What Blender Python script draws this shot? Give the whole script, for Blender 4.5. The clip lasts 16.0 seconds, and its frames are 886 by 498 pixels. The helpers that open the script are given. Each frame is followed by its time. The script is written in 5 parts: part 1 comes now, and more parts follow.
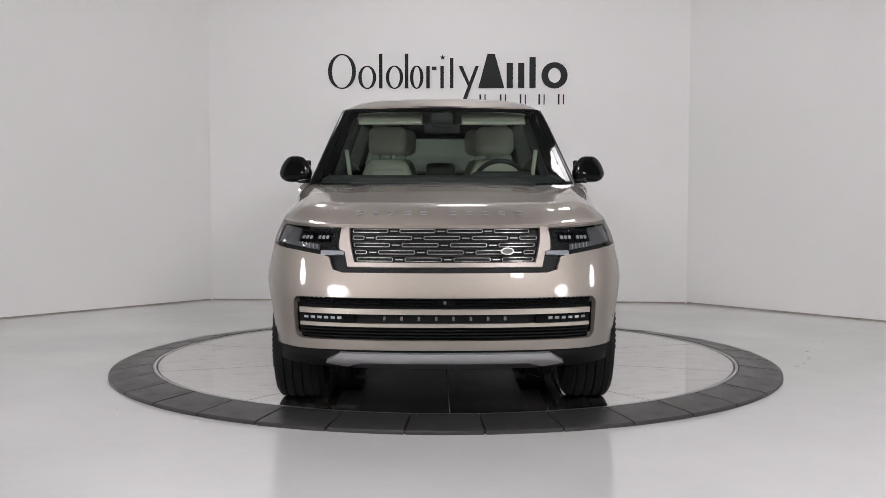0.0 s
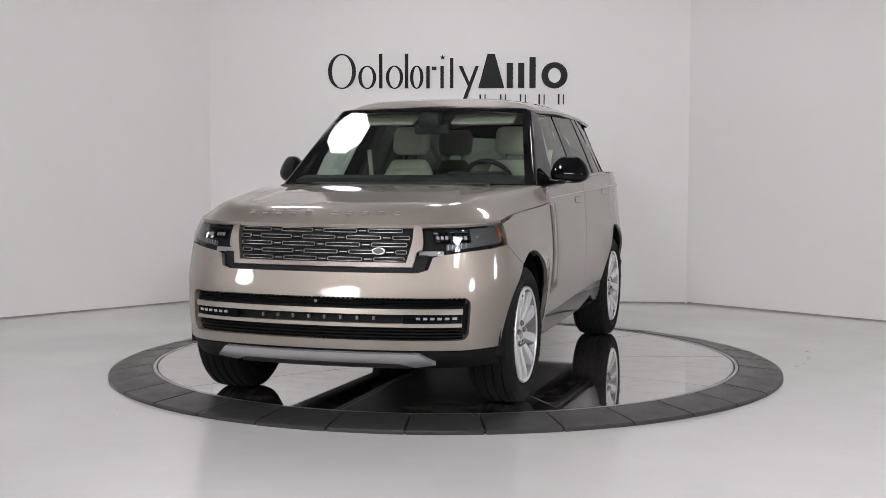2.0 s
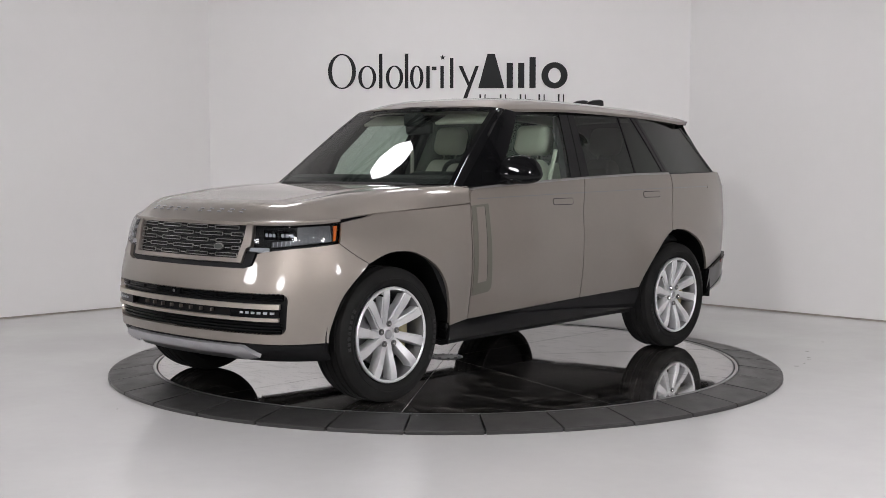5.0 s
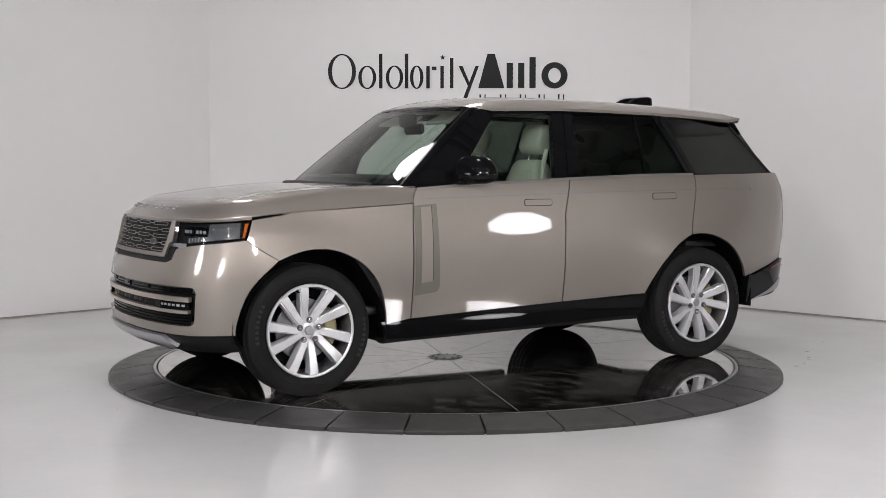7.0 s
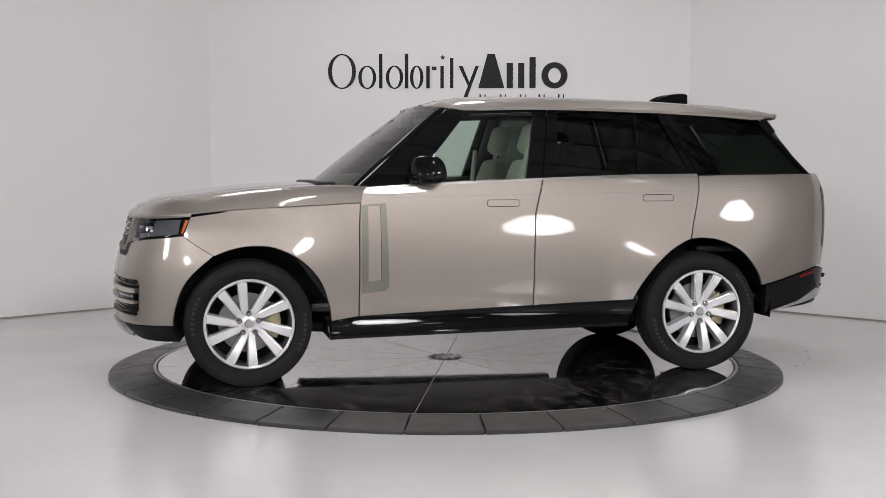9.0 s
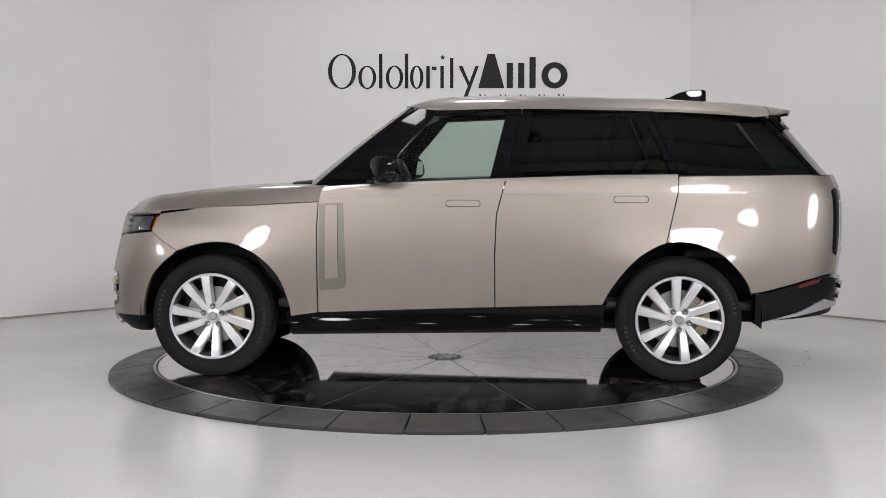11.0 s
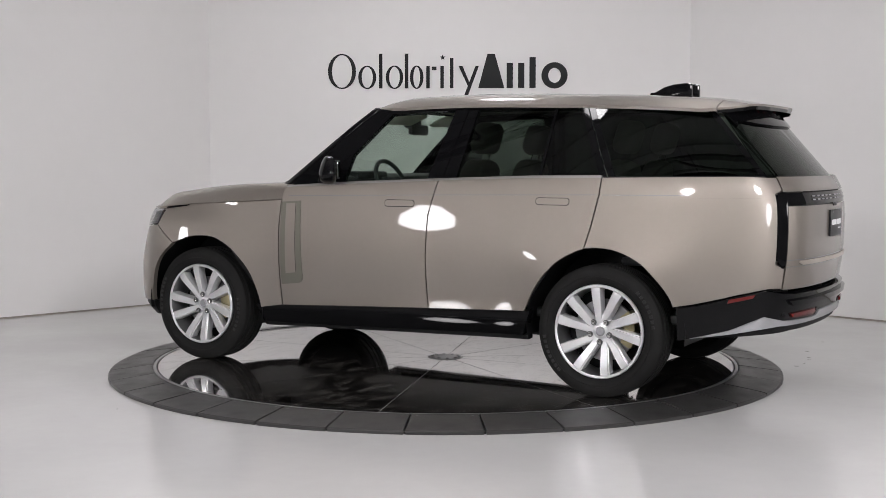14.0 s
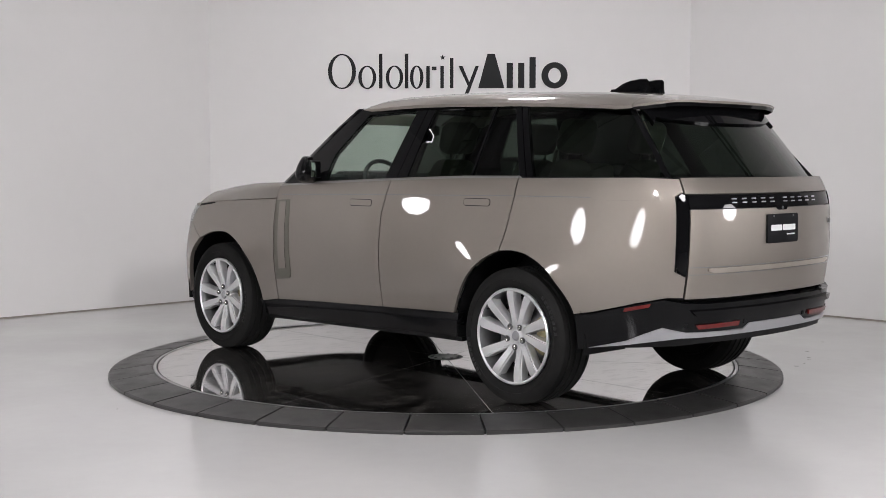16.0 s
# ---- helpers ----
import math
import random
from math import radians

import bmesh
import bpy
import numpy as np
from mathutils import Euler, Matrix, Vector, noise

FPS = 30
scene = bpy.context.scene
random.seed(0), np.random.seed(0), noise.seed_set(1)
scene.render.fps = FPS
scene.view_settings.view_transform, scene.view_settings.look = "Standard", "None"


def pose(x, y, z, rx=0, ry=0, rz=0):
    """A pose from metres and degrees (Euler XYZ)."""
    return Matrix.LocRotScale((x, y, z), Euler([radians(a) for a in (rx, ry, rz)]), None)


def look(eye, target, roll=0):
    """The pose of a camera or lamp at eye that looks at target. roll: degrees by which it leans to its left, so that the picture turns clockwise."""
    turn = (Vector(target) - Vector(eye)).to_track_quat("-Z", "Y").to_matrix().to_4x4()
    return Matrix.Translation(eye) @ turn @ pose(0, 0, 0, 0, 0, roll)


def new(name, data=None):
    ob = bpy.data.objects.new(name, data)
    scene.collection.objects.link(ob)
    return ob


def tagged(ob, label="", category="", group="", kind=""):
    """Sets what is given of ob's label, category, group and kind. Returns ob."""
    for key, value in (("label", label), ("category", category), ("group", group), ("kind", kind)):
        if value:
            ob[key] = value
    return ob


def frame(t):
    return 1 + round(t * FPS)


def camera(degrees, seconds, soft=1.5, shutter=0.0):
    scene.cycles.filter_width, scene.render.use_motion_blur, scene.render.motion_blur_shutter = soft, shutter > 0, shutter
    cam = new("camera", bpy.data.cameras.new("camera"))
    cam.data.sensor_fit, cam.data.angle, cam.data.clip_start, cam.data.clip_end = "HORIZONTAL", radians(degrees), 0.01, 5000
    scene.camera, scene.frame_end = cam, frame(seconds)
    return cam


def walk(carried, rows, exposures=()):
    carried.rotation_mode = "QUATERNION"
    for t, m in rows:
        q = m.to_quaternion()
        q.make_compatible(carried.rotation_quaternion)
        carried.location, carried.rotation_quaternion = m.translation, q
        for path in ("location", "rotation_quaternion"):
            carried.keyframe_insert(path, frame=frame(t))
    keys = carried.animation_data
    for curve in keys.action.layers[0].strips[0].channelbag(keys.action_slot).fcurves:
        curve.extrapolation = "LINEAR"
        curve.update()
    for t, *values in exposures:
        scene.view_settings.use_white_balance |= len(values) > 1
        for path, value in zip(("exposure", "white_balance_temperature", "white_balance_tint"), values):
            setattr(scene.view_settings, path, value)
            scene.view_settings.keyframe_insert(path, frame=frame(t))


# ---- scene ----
cam = camera(39.05, 16.0, soft=0.55)
EYE = Vector((0.0, -8.873, 1.45))
CAM_POSE = Matrix.Translation(EYE) @ pose(0, 0, 0, 0, 0, 0.126) @ pose(0, 0, 0, 90 - 4.034, 0, 0) @ pose(0, 0, 0, 0, 0, 0.04)
walk(cam, [(0.0, CAM_POSE), (16.0, CAM_POSE)], exposures=[(0.0, 0.47), (16.0, 0.47)])

# turn of the table in degrees, second by second
TURN = [-0.65, 8.34, 17.16, 25.85, 34.48, 43.05, 51.58, 60.07, 68.52, 76.92, 85.27, 93.59, 101.91, 110.27, 118.75, 127.45, 136.51]
TABLE_Z = 0.05
CAR_OFFSET = Vector((-0.041, -0.029, 0.0))

# ---- light ----
world = bpy.data.worlds.new("world")
scene.world = world
world.use_nodes = True
world.node_tree.nodes["Background"].inputs[0].default_value = (0.9, 0.95, 1.0, 1)
world.node_tree.nodes["Background"].inputs[1].default_value = 0.02


# ---- materials ----
def mat(name, color, rough=0.5, metal=0.0, coat=0.0, vary=0.08, scale=8.0, bump=0.0, bump_scale=120.0, emit=0.0, fleck=0.0, rough_vary=0.0, spec=0.5):
    m = bpy.data.materials.new(name)
    m.use_nodes = True
    nt = m.node_tree
    b = nt.nodes["Principled BSDF"]
    b.inputs["Roughness"].default_value = rough
    b.inputs["Metallic"].default_value = metal
    b.inputs["Coat Weight"].default_value = coat
    b.inputs["Coat Roughness"].default_value = 0.02
    tc = nt.nodes.new("ShaderNodeTexCoord")
    n1 = nt.nodes.new("ShaderNodeTexNoise")
    n1.inputs["Scale"].default_value = scale
    n1.inputs["Detail"].default_value = 6
    n2 = nt.nodes.new("ShaderNodeTexNoise")
    n2.inputs["Scale"].default_value = scale * 11
    n2.inputs["Detail"].default_value = 3
    nt.links.new(tc.outputs["Object"], n1.inputs["Vector"])
    nt.links.new(tc.outputs["Object"], n2.inputs["Vector"])
    add = nt.nodes.new("ShaderNodeMath")
    add.operation = "MULTIPLY_ADD"
    nt.links.new(n2.outputs["Fac"], add.inputs[0])
    add.inputs[1].default_value = 0.4
    nt.links.new(n1.outputs["Fac"], add.inputs[2])
    ramp = nt.nodes.new("ShaderNodeMapRange")
    ramp.inputs["From Min"].default_value = 0.4
    ramp.inputs["From Max"].default_value = 1.0
    ramp.inputs["To Min"].default_value = 1 - vary
    ramp.inputs["To Max"].default_value = 1 + vary
    nt.links.new(add.outputs[0], ramp.inputs["Value"])
    mul = nt.nodes.new("ShaderNodeVectorMath")
    mul.operation = "SCALE"
    mul.inputs[0].default_value = color
    nt.links.new(ramp.outputs["Result"], mul.inputs["Scale"])
    nt.links.new(mul.outputs["Vector"], b.inputs["Base Color"])
    if rough_vary:
        rr = nt.nodes.new("ShaderNodeMapRange")
        rr.inputs["From Min"].default_value = 0.35
        rr.inputs["From Max"].default_value = 0.75
        rr.inputs["To Min"].default_value = max(0.0, rough - rough_vary)
        rr.inputs["To Max"].default_value = rough + rough_vary
        nt.links.new(n1.outputs["Fac"], rr.inputs["Value"])
        nt.links.new(rr.outputs["Result"], b.inputs["Roughness"])
    if bump or fleck:
        n3 = nt.nodes.new("ShaderNodeTexNoise")
        n3.inputs["Scale"].default_value = bump_scale
        n3.inputs["Detail"].default_value = 4
        nt.links.new(tc.outputs["Object"], n3.inputs["Vector"])
        bp = nt.nodes.new("ShaderNodeBump")
        bp.inputs["Strength"].default_value = bump or fleck
        bp.inputs["Distance"].default_value = 0.002
        nt.links.new(n3.outputs["Fac"], bp.inputs["Height"])
        nt.links.new(bp.outputs["Normal"], b.inputs["Normal"])
    if emit:
        b.inputs["Emission Color"].default_value = (*color, 1)
        b.inputs["Emission Strength"].default_value = emit
    b.inputs["Specular IOR Level"].default_value = spec
    return m


def glass(name, tint, face=0.055):
    """Thin pane: tinted see-through with a clear reflection."""
    m = bpy.data.materials.new(name)
    m.use_nodes = True
    nt = m.node_tree
    nt.nodes.clear()
    out = nt.nodes.new("ShaderNodeOutputMaterial")
    tr = nt.nodes.new("ShaderNodeBsdfTransparent")
    tr.inputs[0].default_value = (*tint, 1)
    gl = nt.nodes.new("ShaderNodeBsdfGlossy")
    gl.inputs["Roughness"].default_value = 0.01
    lw = nt.nodes.new("ShaderNodeLayerWeight")
    lw.inputs["Blend"].default_value = 0.5
    pw = nt.nodes.new("ShaderNodeMath")
    pw.operation = "POWER"
    pw.inputs[1].default_value = 4.5
    fr = nt.nodes.new("ShaderNodeMath")
    fr.operation = "MULTIPLY_ADD"
    fr.inputs[1].default_value = 0.9
    fr.inputs[2].default_value = face
    nt.links.new(lw.outputs["Facing"], pw.inputs[0])
    nt.links.new(pw.outputs[0], fr.inputs[0])
    mx = nt.nodes.new("ShaderNodeMixShader")
    nt.links.new(fr.outputs[0], mx.inputs[0])
    nt.links.new(tr.outputs[0], mx.inputs[1])
    nt.links.new(gl.outputs[0], mx.inputs[2])
    nt.links.new(mx.outputs[0], out.inputs[0])
    return m


def glow(name, color, strength):
    m = bpy.data.materials.new(name)
    m.use_nodes = True
    nt = m.node_tree
    nt.nodes.clear()
    out = nt.nodes.new("ShaderNodeOutputMaterial")
    em = nt.nodes.new("ShaderNodeEmission")
    em.inputs[0].default_value = (*color, 1)
    em.inputs[1].default_value = strength
    nt.links.new(em.outputs[0], out.inputs[0])
    return m


PAINT = mat("champagne_paint", (0.275, 0.243, 0.216), 0.5, 0.8, 1.0, 0.03, 3, fleck=0.02, bump_scale=900)
BLADE = mat("blade_champagne", (0.6, 0.545, 0.48), 0.33, 0.85, 0.2, 0.03, 5)
SATIN = mat("satin_champagne", (0.22, 0.195, 0.178), 0.42, 0.8, 0.0, 0.03, 5)
GLOSS_BLACK = mat("gloss_black", (0.004, 0.004, 0.0045), 0.03, 0, 0.0, 0.1, 5, spec=0.2)
TRIM_BLACK = mat("black_plastic", (0.007, 0.007, 0.0075), 0.5, 0, 0, 0.15, 30, bump=0.15, bump_scale=400, spec=0.14)
RUBBER = mat("tyre_rubber", (0.011, 0.0108, 0.0105), 0.7, 0, 0, 0.2, 14, bump=0.2, bump_scale=260, spec=0.12)
TYRE_MARK = mat("tyre_lettering", (0.014, 0.014, 0.014), 0.5, 0, 0, 0.1, 20, spec=0.3)
VENT = mat("vent_satin", (0.165, 0.157, 0.132), 0.45, 0.7, 0.0, 0.03, 5)
ALLOY = mat("bright_alloy", (0.72, 0.72, 0.73), 0.34, 0.65, 0.4, 0.04, 8)
STEEL = mat("brake_steel", (0.27, 0.27, 0.275), 0.4, 0.9, 0, 0.12, 20)
CALIPER = mat("brake_caliper", (0.33, 0.29, 0.17), 0.45, 0.6, 0, 0.1, 12)
SILVER = mat("silver_trim", (0.38, 0.38, 0.395), 0.35, 0.6, 0.2, 0.04, 9)
SLOT = mat("slot_metal", (0.3, 0.29, 0.28), 0.36, 0.8, 0, 0.03, 9)
CHROME = mat("chrome", (0.72, 0.71, 0.7), 0.16, 1.0, 0, 0.02, 9)
DARK_METAL = mat("dark_metal", (0.2, 0.2, 0.205), 0.3, 0.9, 0, 0.05, 9)
CREAM = mat("cream_leather", (0.62, 0.6, 0.52), 0.5, 0, 0, 0.06, 12, bump=0.3, bump_scale=300)
HEADLINER = mat("headliner_cloth", (0.55, 0.53, 0.48), 0.85, 0, 0, 0.05, 30, bump=0.2, bump_scale=500)
DASH = mat("dark_cockpit", (0.02, 0.021, 0.022), 0.5, 0, 0, 0.15, 20, bump=0.2, bump_scale=350)
AMBER = mat("amber_lens", (0.65, 0.14, 0.02), 0.15, 0, 0.6, 0.1, 20)
RED = mat("red_lens", (0.10, 0.004, 0.004), 0.2, 0, 0.15, 0.1, 20)
LIGHT_PIPE = mat("light_pipe", (0.09, 0.092, 0.097), 0.4, 0.2, 0.3, 0.08, 30)
BADGE = mat("badge_face", (0.05, 0.055, 0.05), 0.45, 0.2, 0, 0.1, 40)
LED = mat("led_lens", (0.3, 0.31, 0.33), 0.4, 0.2, 0.0, 0.1, 60)
PLATE = mat("black_plate", (0.008, 0.008, 0.009), 0.3, 0, 0.0, 0.1, 20, spec=0.2)
WHITE_MARK = mat("white_print", (0.72, 0.72, 0.72), 0.5, 0, 0, 0.04, 20)
SIGN_BLACK = mat("sign_black", (0.008, 0.008, 0.009), 0.45, 0, 0, 0.08, 10, spec=0.2)
WINDSCREEN = glass("windscreen_glass", (0.56, 0.62, 0.58))
DOOR_GLASS = glass("door_glass", (0.7, 0.8, 0.74))
PRIVACY = glass("privacy_glass", (0.06, 0.075, 0.063), 0.042)
REAR_GLASS = glass("rear_window_glass", (0.19, 0.23, 0.2), 0.042)
LENS = glass("lamp_lens", (0.8, 0.81, 0.82), 0.045)
MIRROR_GLASS = mat("mirror_glass", (0.85, 0.85, 0.85), 0.01, 1.0, 0, 0.01, 5)
WALL = mat("white_wall_paint", (0.76, 0.745, 0.735), 0.6, 0, 0, 0.02, 0.7, bump=0.05, bump_scale=60)
FLOOR = mat("grey_epoxy_floor", (0.545, 0.538, 0.532), 0.16, 0, 0.0, 0.04, 0.9, bump=0.03, bump_scale=40, rough_vary=0.05)
CEILING = mat("pale_ceiling", (0.45, 0.45, 0.455), 0.8, 0, 0, 0.1, 2)
RAFTER = mat("rafter_steel", (0.05, 0.05, 0.052), 0.6, 0.2, 0, 0.1, 5)
RAMP = mat("ramp_rubber", (0.03, 0.029, 0.0285), 0.42, 0, 0, 0.15, 6, bump=0.25, bump_scale=150, rough_vary=0.08)
DISC = mat("polished_disc", (0.72, 0.715, 0.71), 0.045, 1.0, 0, 0.05, 1.6, rough_vary=0.02)


def smudge(m):
    """Dusty smears of tyre dirt over a polished surface."""
    nt = m.node_tree
    b = nt.nodes["Principled BSDF"]
    out = nt.nodes["Material Output"]
    tc = nt.nodes.new("ShaderNodeTexCoord")
    warp = nt.nodes.new("ShaderNodeMapping")
    warp.inputs["Scale"].default_value = (2.0, 5.0, 1)
    n = nt.nodes.new("ShaderNodeTexNoise")
    n.inputs["Scale"].default_value = 2.6
    n.inputs["Detail"].default_value = 9
    n.inputs["Roughness"].default_value = 0.68
    n.inputs["Distortion"].default_value = 0.8
    r = nt.nodes.new("ShaderNodeMapRange")
    r.inputs["From Min"].default_value = 0.5
    r.inputs["From Max"].default_value = 0.72
    r.inputs["To Min"].default_value = 0.006
    r.inputs["To Max"].default_value = 0.16
    dust = nt.nodes.new("ShaderNodeBsdfDiffuse")
    dust.inputs[0].default_value = (0.42, 0.39, 0.36, 1)
    mx = nt.nodes.new("ShaderNodeMixShader")
    nt.links.new(tc.outputs["Object"], warp.inputs["Vector"])
    nt.links.new(warp.outputs["Vector"], n.inputs["Vector"])
    nt.links.new(n.outputs["Fac"], r.inputs["Value"])
    nt.links.new(r.outputs["Result"], mx.inputs[0])
    nt.links.new(b.outputs[0], mx.inputs[1])
    nt.links.new(dust.outputs[0], mx.inputs[2])
    nt.links.new(mx.outputs[0], out.inputs[0])


smudge(DISC)
SEAM = mat("seam_filler", (0.3, 0.295, 0.29), 0.7, 0, 0, 0.1, 10)
DISC_EDGE = mat("disc_edge", (0.55, 0.55, 0.55), 0.3, 0.9, 0, 0.06, 10)
SOFTBOX = glow("softbox_light", (0.985, 0.96, 0.985), 32.0)


def hot_middle(m, strength):
    """The cloth glows more before the bulb than at its rim."""
    nt = m.node_tree
    em = [n for n in nt.nodes if n.type == "EMISSION"][0]
    tc = nt.nodes.new("ShaderNodeTexCoord")
    ln = nt.nodes.new("ShaderNodeVectorMath")
    ln.operation = "LENGTH"
    mr = nt.nodes.new("ShaderNodeMapRange")
    mr.inputs["From Min"].default_value = 0.0
    mr.inputs["From Max"].default_value = 0.4
    mr.inputs["To Min"].default_value = strength * 1.5
    mr.inputs["To Max"].default_value = strength * 0.62
    nt.links.new(tc.outputs["Object"], ln.inputs[0])
    nt.links.new(ln.outputs["Value"], mr.inputs["Value"])
    nt.links.new(mr.outputs["Result"], em.inputs[1])


hot_middle(SOFTBOX, 18.0)
# unseen pair behind the camera, added as fill to brighten the walls
FILL_BOX = glow("fill_softbox_light", (0.985, 0.96, 0.985), 56.0)
hot_middle(FILL_BOX, 66.0)
STAND_BOX = glow("stand_softbox_light", (0.985, 0.96, 0.985), 15.0)
hot_middle(STAND_BOX, 15.0)
DOWNLIGHT = glow("downlight", (1.0, 0.98, 0.96), 24.0)
# place, radius and target of each softbox: four overhead, seven on the studio's rim (the large front pair is added wall
# fill)
SOFTBOXES = [((-1.95, 1.45, 4.4), 0.36, (-0.8, 0.4, 0)), ((2.0, 0.4, 4.4), 0.36, (0.8, 0, 0)), ((0.2, 2.3, 4.3), 0.30, (0.1, 0.8, 0)), ((-0.8, -2.48, 4.4), 0.27, (-0.3, -1.2, 0)), ((2.9, -8.4, 4.3), 0.73, (3.9, 1.2, 0.4)), ((-2.9, -8.4, 4.3), 0.6, (-3.0, 1.0, 0.4)),
             ((-4.4, -0.8, 1.75), 0.17, (0, 0, 0.9)), ((-3.9, -3.3, 1.66), 0.31, (0, 0, 0.9)), ((-2.5, -5.2, 1.5), 0.42, (0, 0, 0.9)),
             ((3.2, -5.25, 1.58), 0.42, (0, 0, 0.9)), ((4.25, -2.7, 1.45), 0.33, (0, 0, 0.9))]


# ---- mesh helpers ----
class Shape:
    """Collects vertices and faces for one mesh."""

    def __init__(self):
        self.v, self.f = [], []

    def add(self, verts, faces):
        k = len(self.v)
        self.v += [tuple(p) for p in verts]
        self.f += [tuple(i + k for i in f) for f in faces]
        return self

    def add_bm(self, bm, m=None):
        bm.verts.index_update()
        self.add([(m @ v.co if m else v.co) for v in bm.verts], [[v.index for v in f.verts] for f in bm.faces])
        bm.free()
        return self

    def box(self, c, s, r=0.0, m=None, seg=2):
        bm = bmesh.new()
        bmesh.ops.create_cube(bm, size=1, matrix=Matrix.LocRotScale(c, None, s))
        if r:
            bmesh.ops.bevel(bm, geom=bm.edges[:], offset=min(r, 0.49 * min(s)), segments=seg, affect="EDGES", profile=0.5)
        return self.add_bm(bm, m)

    def lathe(self, prof, n=48, axis="Y", m=None, close=False):
        """Turns (along, radius) pairs round an axis."""
        vs, fs = [], []
        k = len(prof)
        for i in range(n):
            a = 2 * math.pi * i / n
            for y, r in prof:
                p = (r * math.cos(a), y, r * math.sin(a)) if axis == "Y" else ((y, r * math.cos(a), r * math.sin(a)) if axis == "X" else (r * math.cos(a), r * math.sin(a), y))
                vs.append(m @ Vector(p) if m else p)
        for i in range(n):
            j = (i + 1) % n
            for q in range(k if close else k - 1):
                w = (q + 1) % k
                fs.append((i * k + q, i * k + w, j * k + w, j * k + q))
        return self.add(vs, fs)

    def tube(self, pts, r, n=8, closed=False):
        pts = [Vector(p) for p in pts]
        vs, fs = [], []
        c = len(pts)
        for i, p in enumerate(pts):
            a, b = pts[(i - 1) % c if closed else max(i - 1, 0)], pts[(i + 1) % c if closed else min(i + 1, c - 1)]
            t = (b - a).normalized()
            u = t.orthogonal().normalized() if abs(t.z) > 0.9 else t.cross(Vector((0, 0, 1))).normalized()
            w = t.cross(u)
            for k in range(n):
                q = 2 * math.pi * k / n
                vs.append(p + (u * math.cos(q) + w * math.sin(q)) * r)
        for i in range(c if closed else c - 1):
            j = (i + 1) % c
            for k in range(n):
                h = (k + 1) % n
                fs.append((i * n + k, i * n + h, j * n + h, j * n + k))
        if not closed:
            fs += [tuple(range(n))[::-1], tuple((c - 1) * n + k for k in range(n))]
        return self.add(vs, fs)

    def prism(self, poly, depth, f):
        """Extrudes a flat outline: f(a, b, d) gives the place."""
        k = len(poly)
        vs = [f(a, b, 0) for a, b in poly] + [f(a, b, depth) for a, b in poly]
        fs = [tuple(range(k)), tuple(range(2 * k - 1, k - 1, -1))] + [(i, i + k, (i + 1) % k + k, (i + 1) % k) for i in range(k)]
        return self.add(vs, fs)

    def mesh(self, name, material, sharp=35):
        me = bpy.data.meshes.new(name)
        me.from_pydata(self.v, [], self.f)
        me.validate()
        bm = bmesh.new()
        bm.from_mesh(me)
        bmesh.ops.remove_doubles(bm, verts=bm.verts, dist=1e-5)
        if self.closed:
            bmesh.ops.recalc_face_normals(bm, faces=bm.faces)
        lim = radians(sharp)
        for f in bm.faces:
            f.smooth = True
        for e in bm.edges:
            if len(e.link_faces) == 2 and e.calc_face_angle(0) > lim:
                e.smooth = False
        bm.to_mesh(me)
        bm.free()
        me.materials.append(material)
        return me

    closed = True


def part(name, shape, material, parent=None, label="", sharp=35):
    ob = new(name, shape.mesh(name, material, sharp) if isinstance(shape, Shape) else shape)
    if parent:
        ob.parent = parent
    if label:
        tagged(ob, label)
    return ob


def thing(name, label, category, group="", kind=""):
    return tagged(new(name), label, category, group, kind)


def clip(poly, axis, val, keep):
    out = []
    for i, p in enumerate(poly):
        q = poly[i - 1]
        a, b = (q[axis] - val) * keep, (p[axis] - val) * keep
        if (a < 0) != (b < 0):
            t = a / (a - b)
            out.append((q[0] + (p[0] - q[0]) * t, q[1] + (p[1] - q[1]) * t))
        if b >= 0:
            out.append(p)
    return out


def cells(poly, du, dv):
    """The outline, or a list of touching outlines, cut into a grid of small faces."""
    polys = poly if isinstance(poly[0], list) else [poly]
    us, vs = [p[0] for q in polys for p in q], [p[1] for q in polys for p in q]
    nu, nv = max(1, math.ceil((max(us) - min(us)) / du)), max(1, math.ceil((max(vs) - min(vs)) / dv))
    gu = [min(us) + (max(us) - min(us)) * i / nu for i in range(nu + 1)]
    gv = [min(vs) + (max(vs) - min(vs)) * i / nv for i in range(nv + 1)]
    index, verts, faces = {}, [], []
    for i, one in ((i, one) for one in polys for i in range(nu)):
        col = clip(clip(one, 0, gu[i], 1), 0, gu[i + 1], -1)
        if len(col) < 3:
            continue
        for j in range(nv):
            c = clip(clip(col, 1, gv[j], 1), 1, gv[j + 1], -1)
            ids = []
            for p in c:
                key = (round(p[0], 5), round(p[1], 5))
                if key not in index:
                    index[key] = len(verts)
                    verts.append(key)
                if index[key] not in ids:
                    ids.append(index[key])
            if len(ids) > 2:
                area = sum(verts[ids[k - 1]][0] * verts[ids[k]][1] - verts[ids[k]][0] * verts[ids[k - 1]][1] for k in range(len(ids)))
                if abs(area) > 1e-9:
                    faces.append(ids if area > 0 else ids[::-1])
    return verts, faces


CENTRE = Vector((0, 0, 0.75))


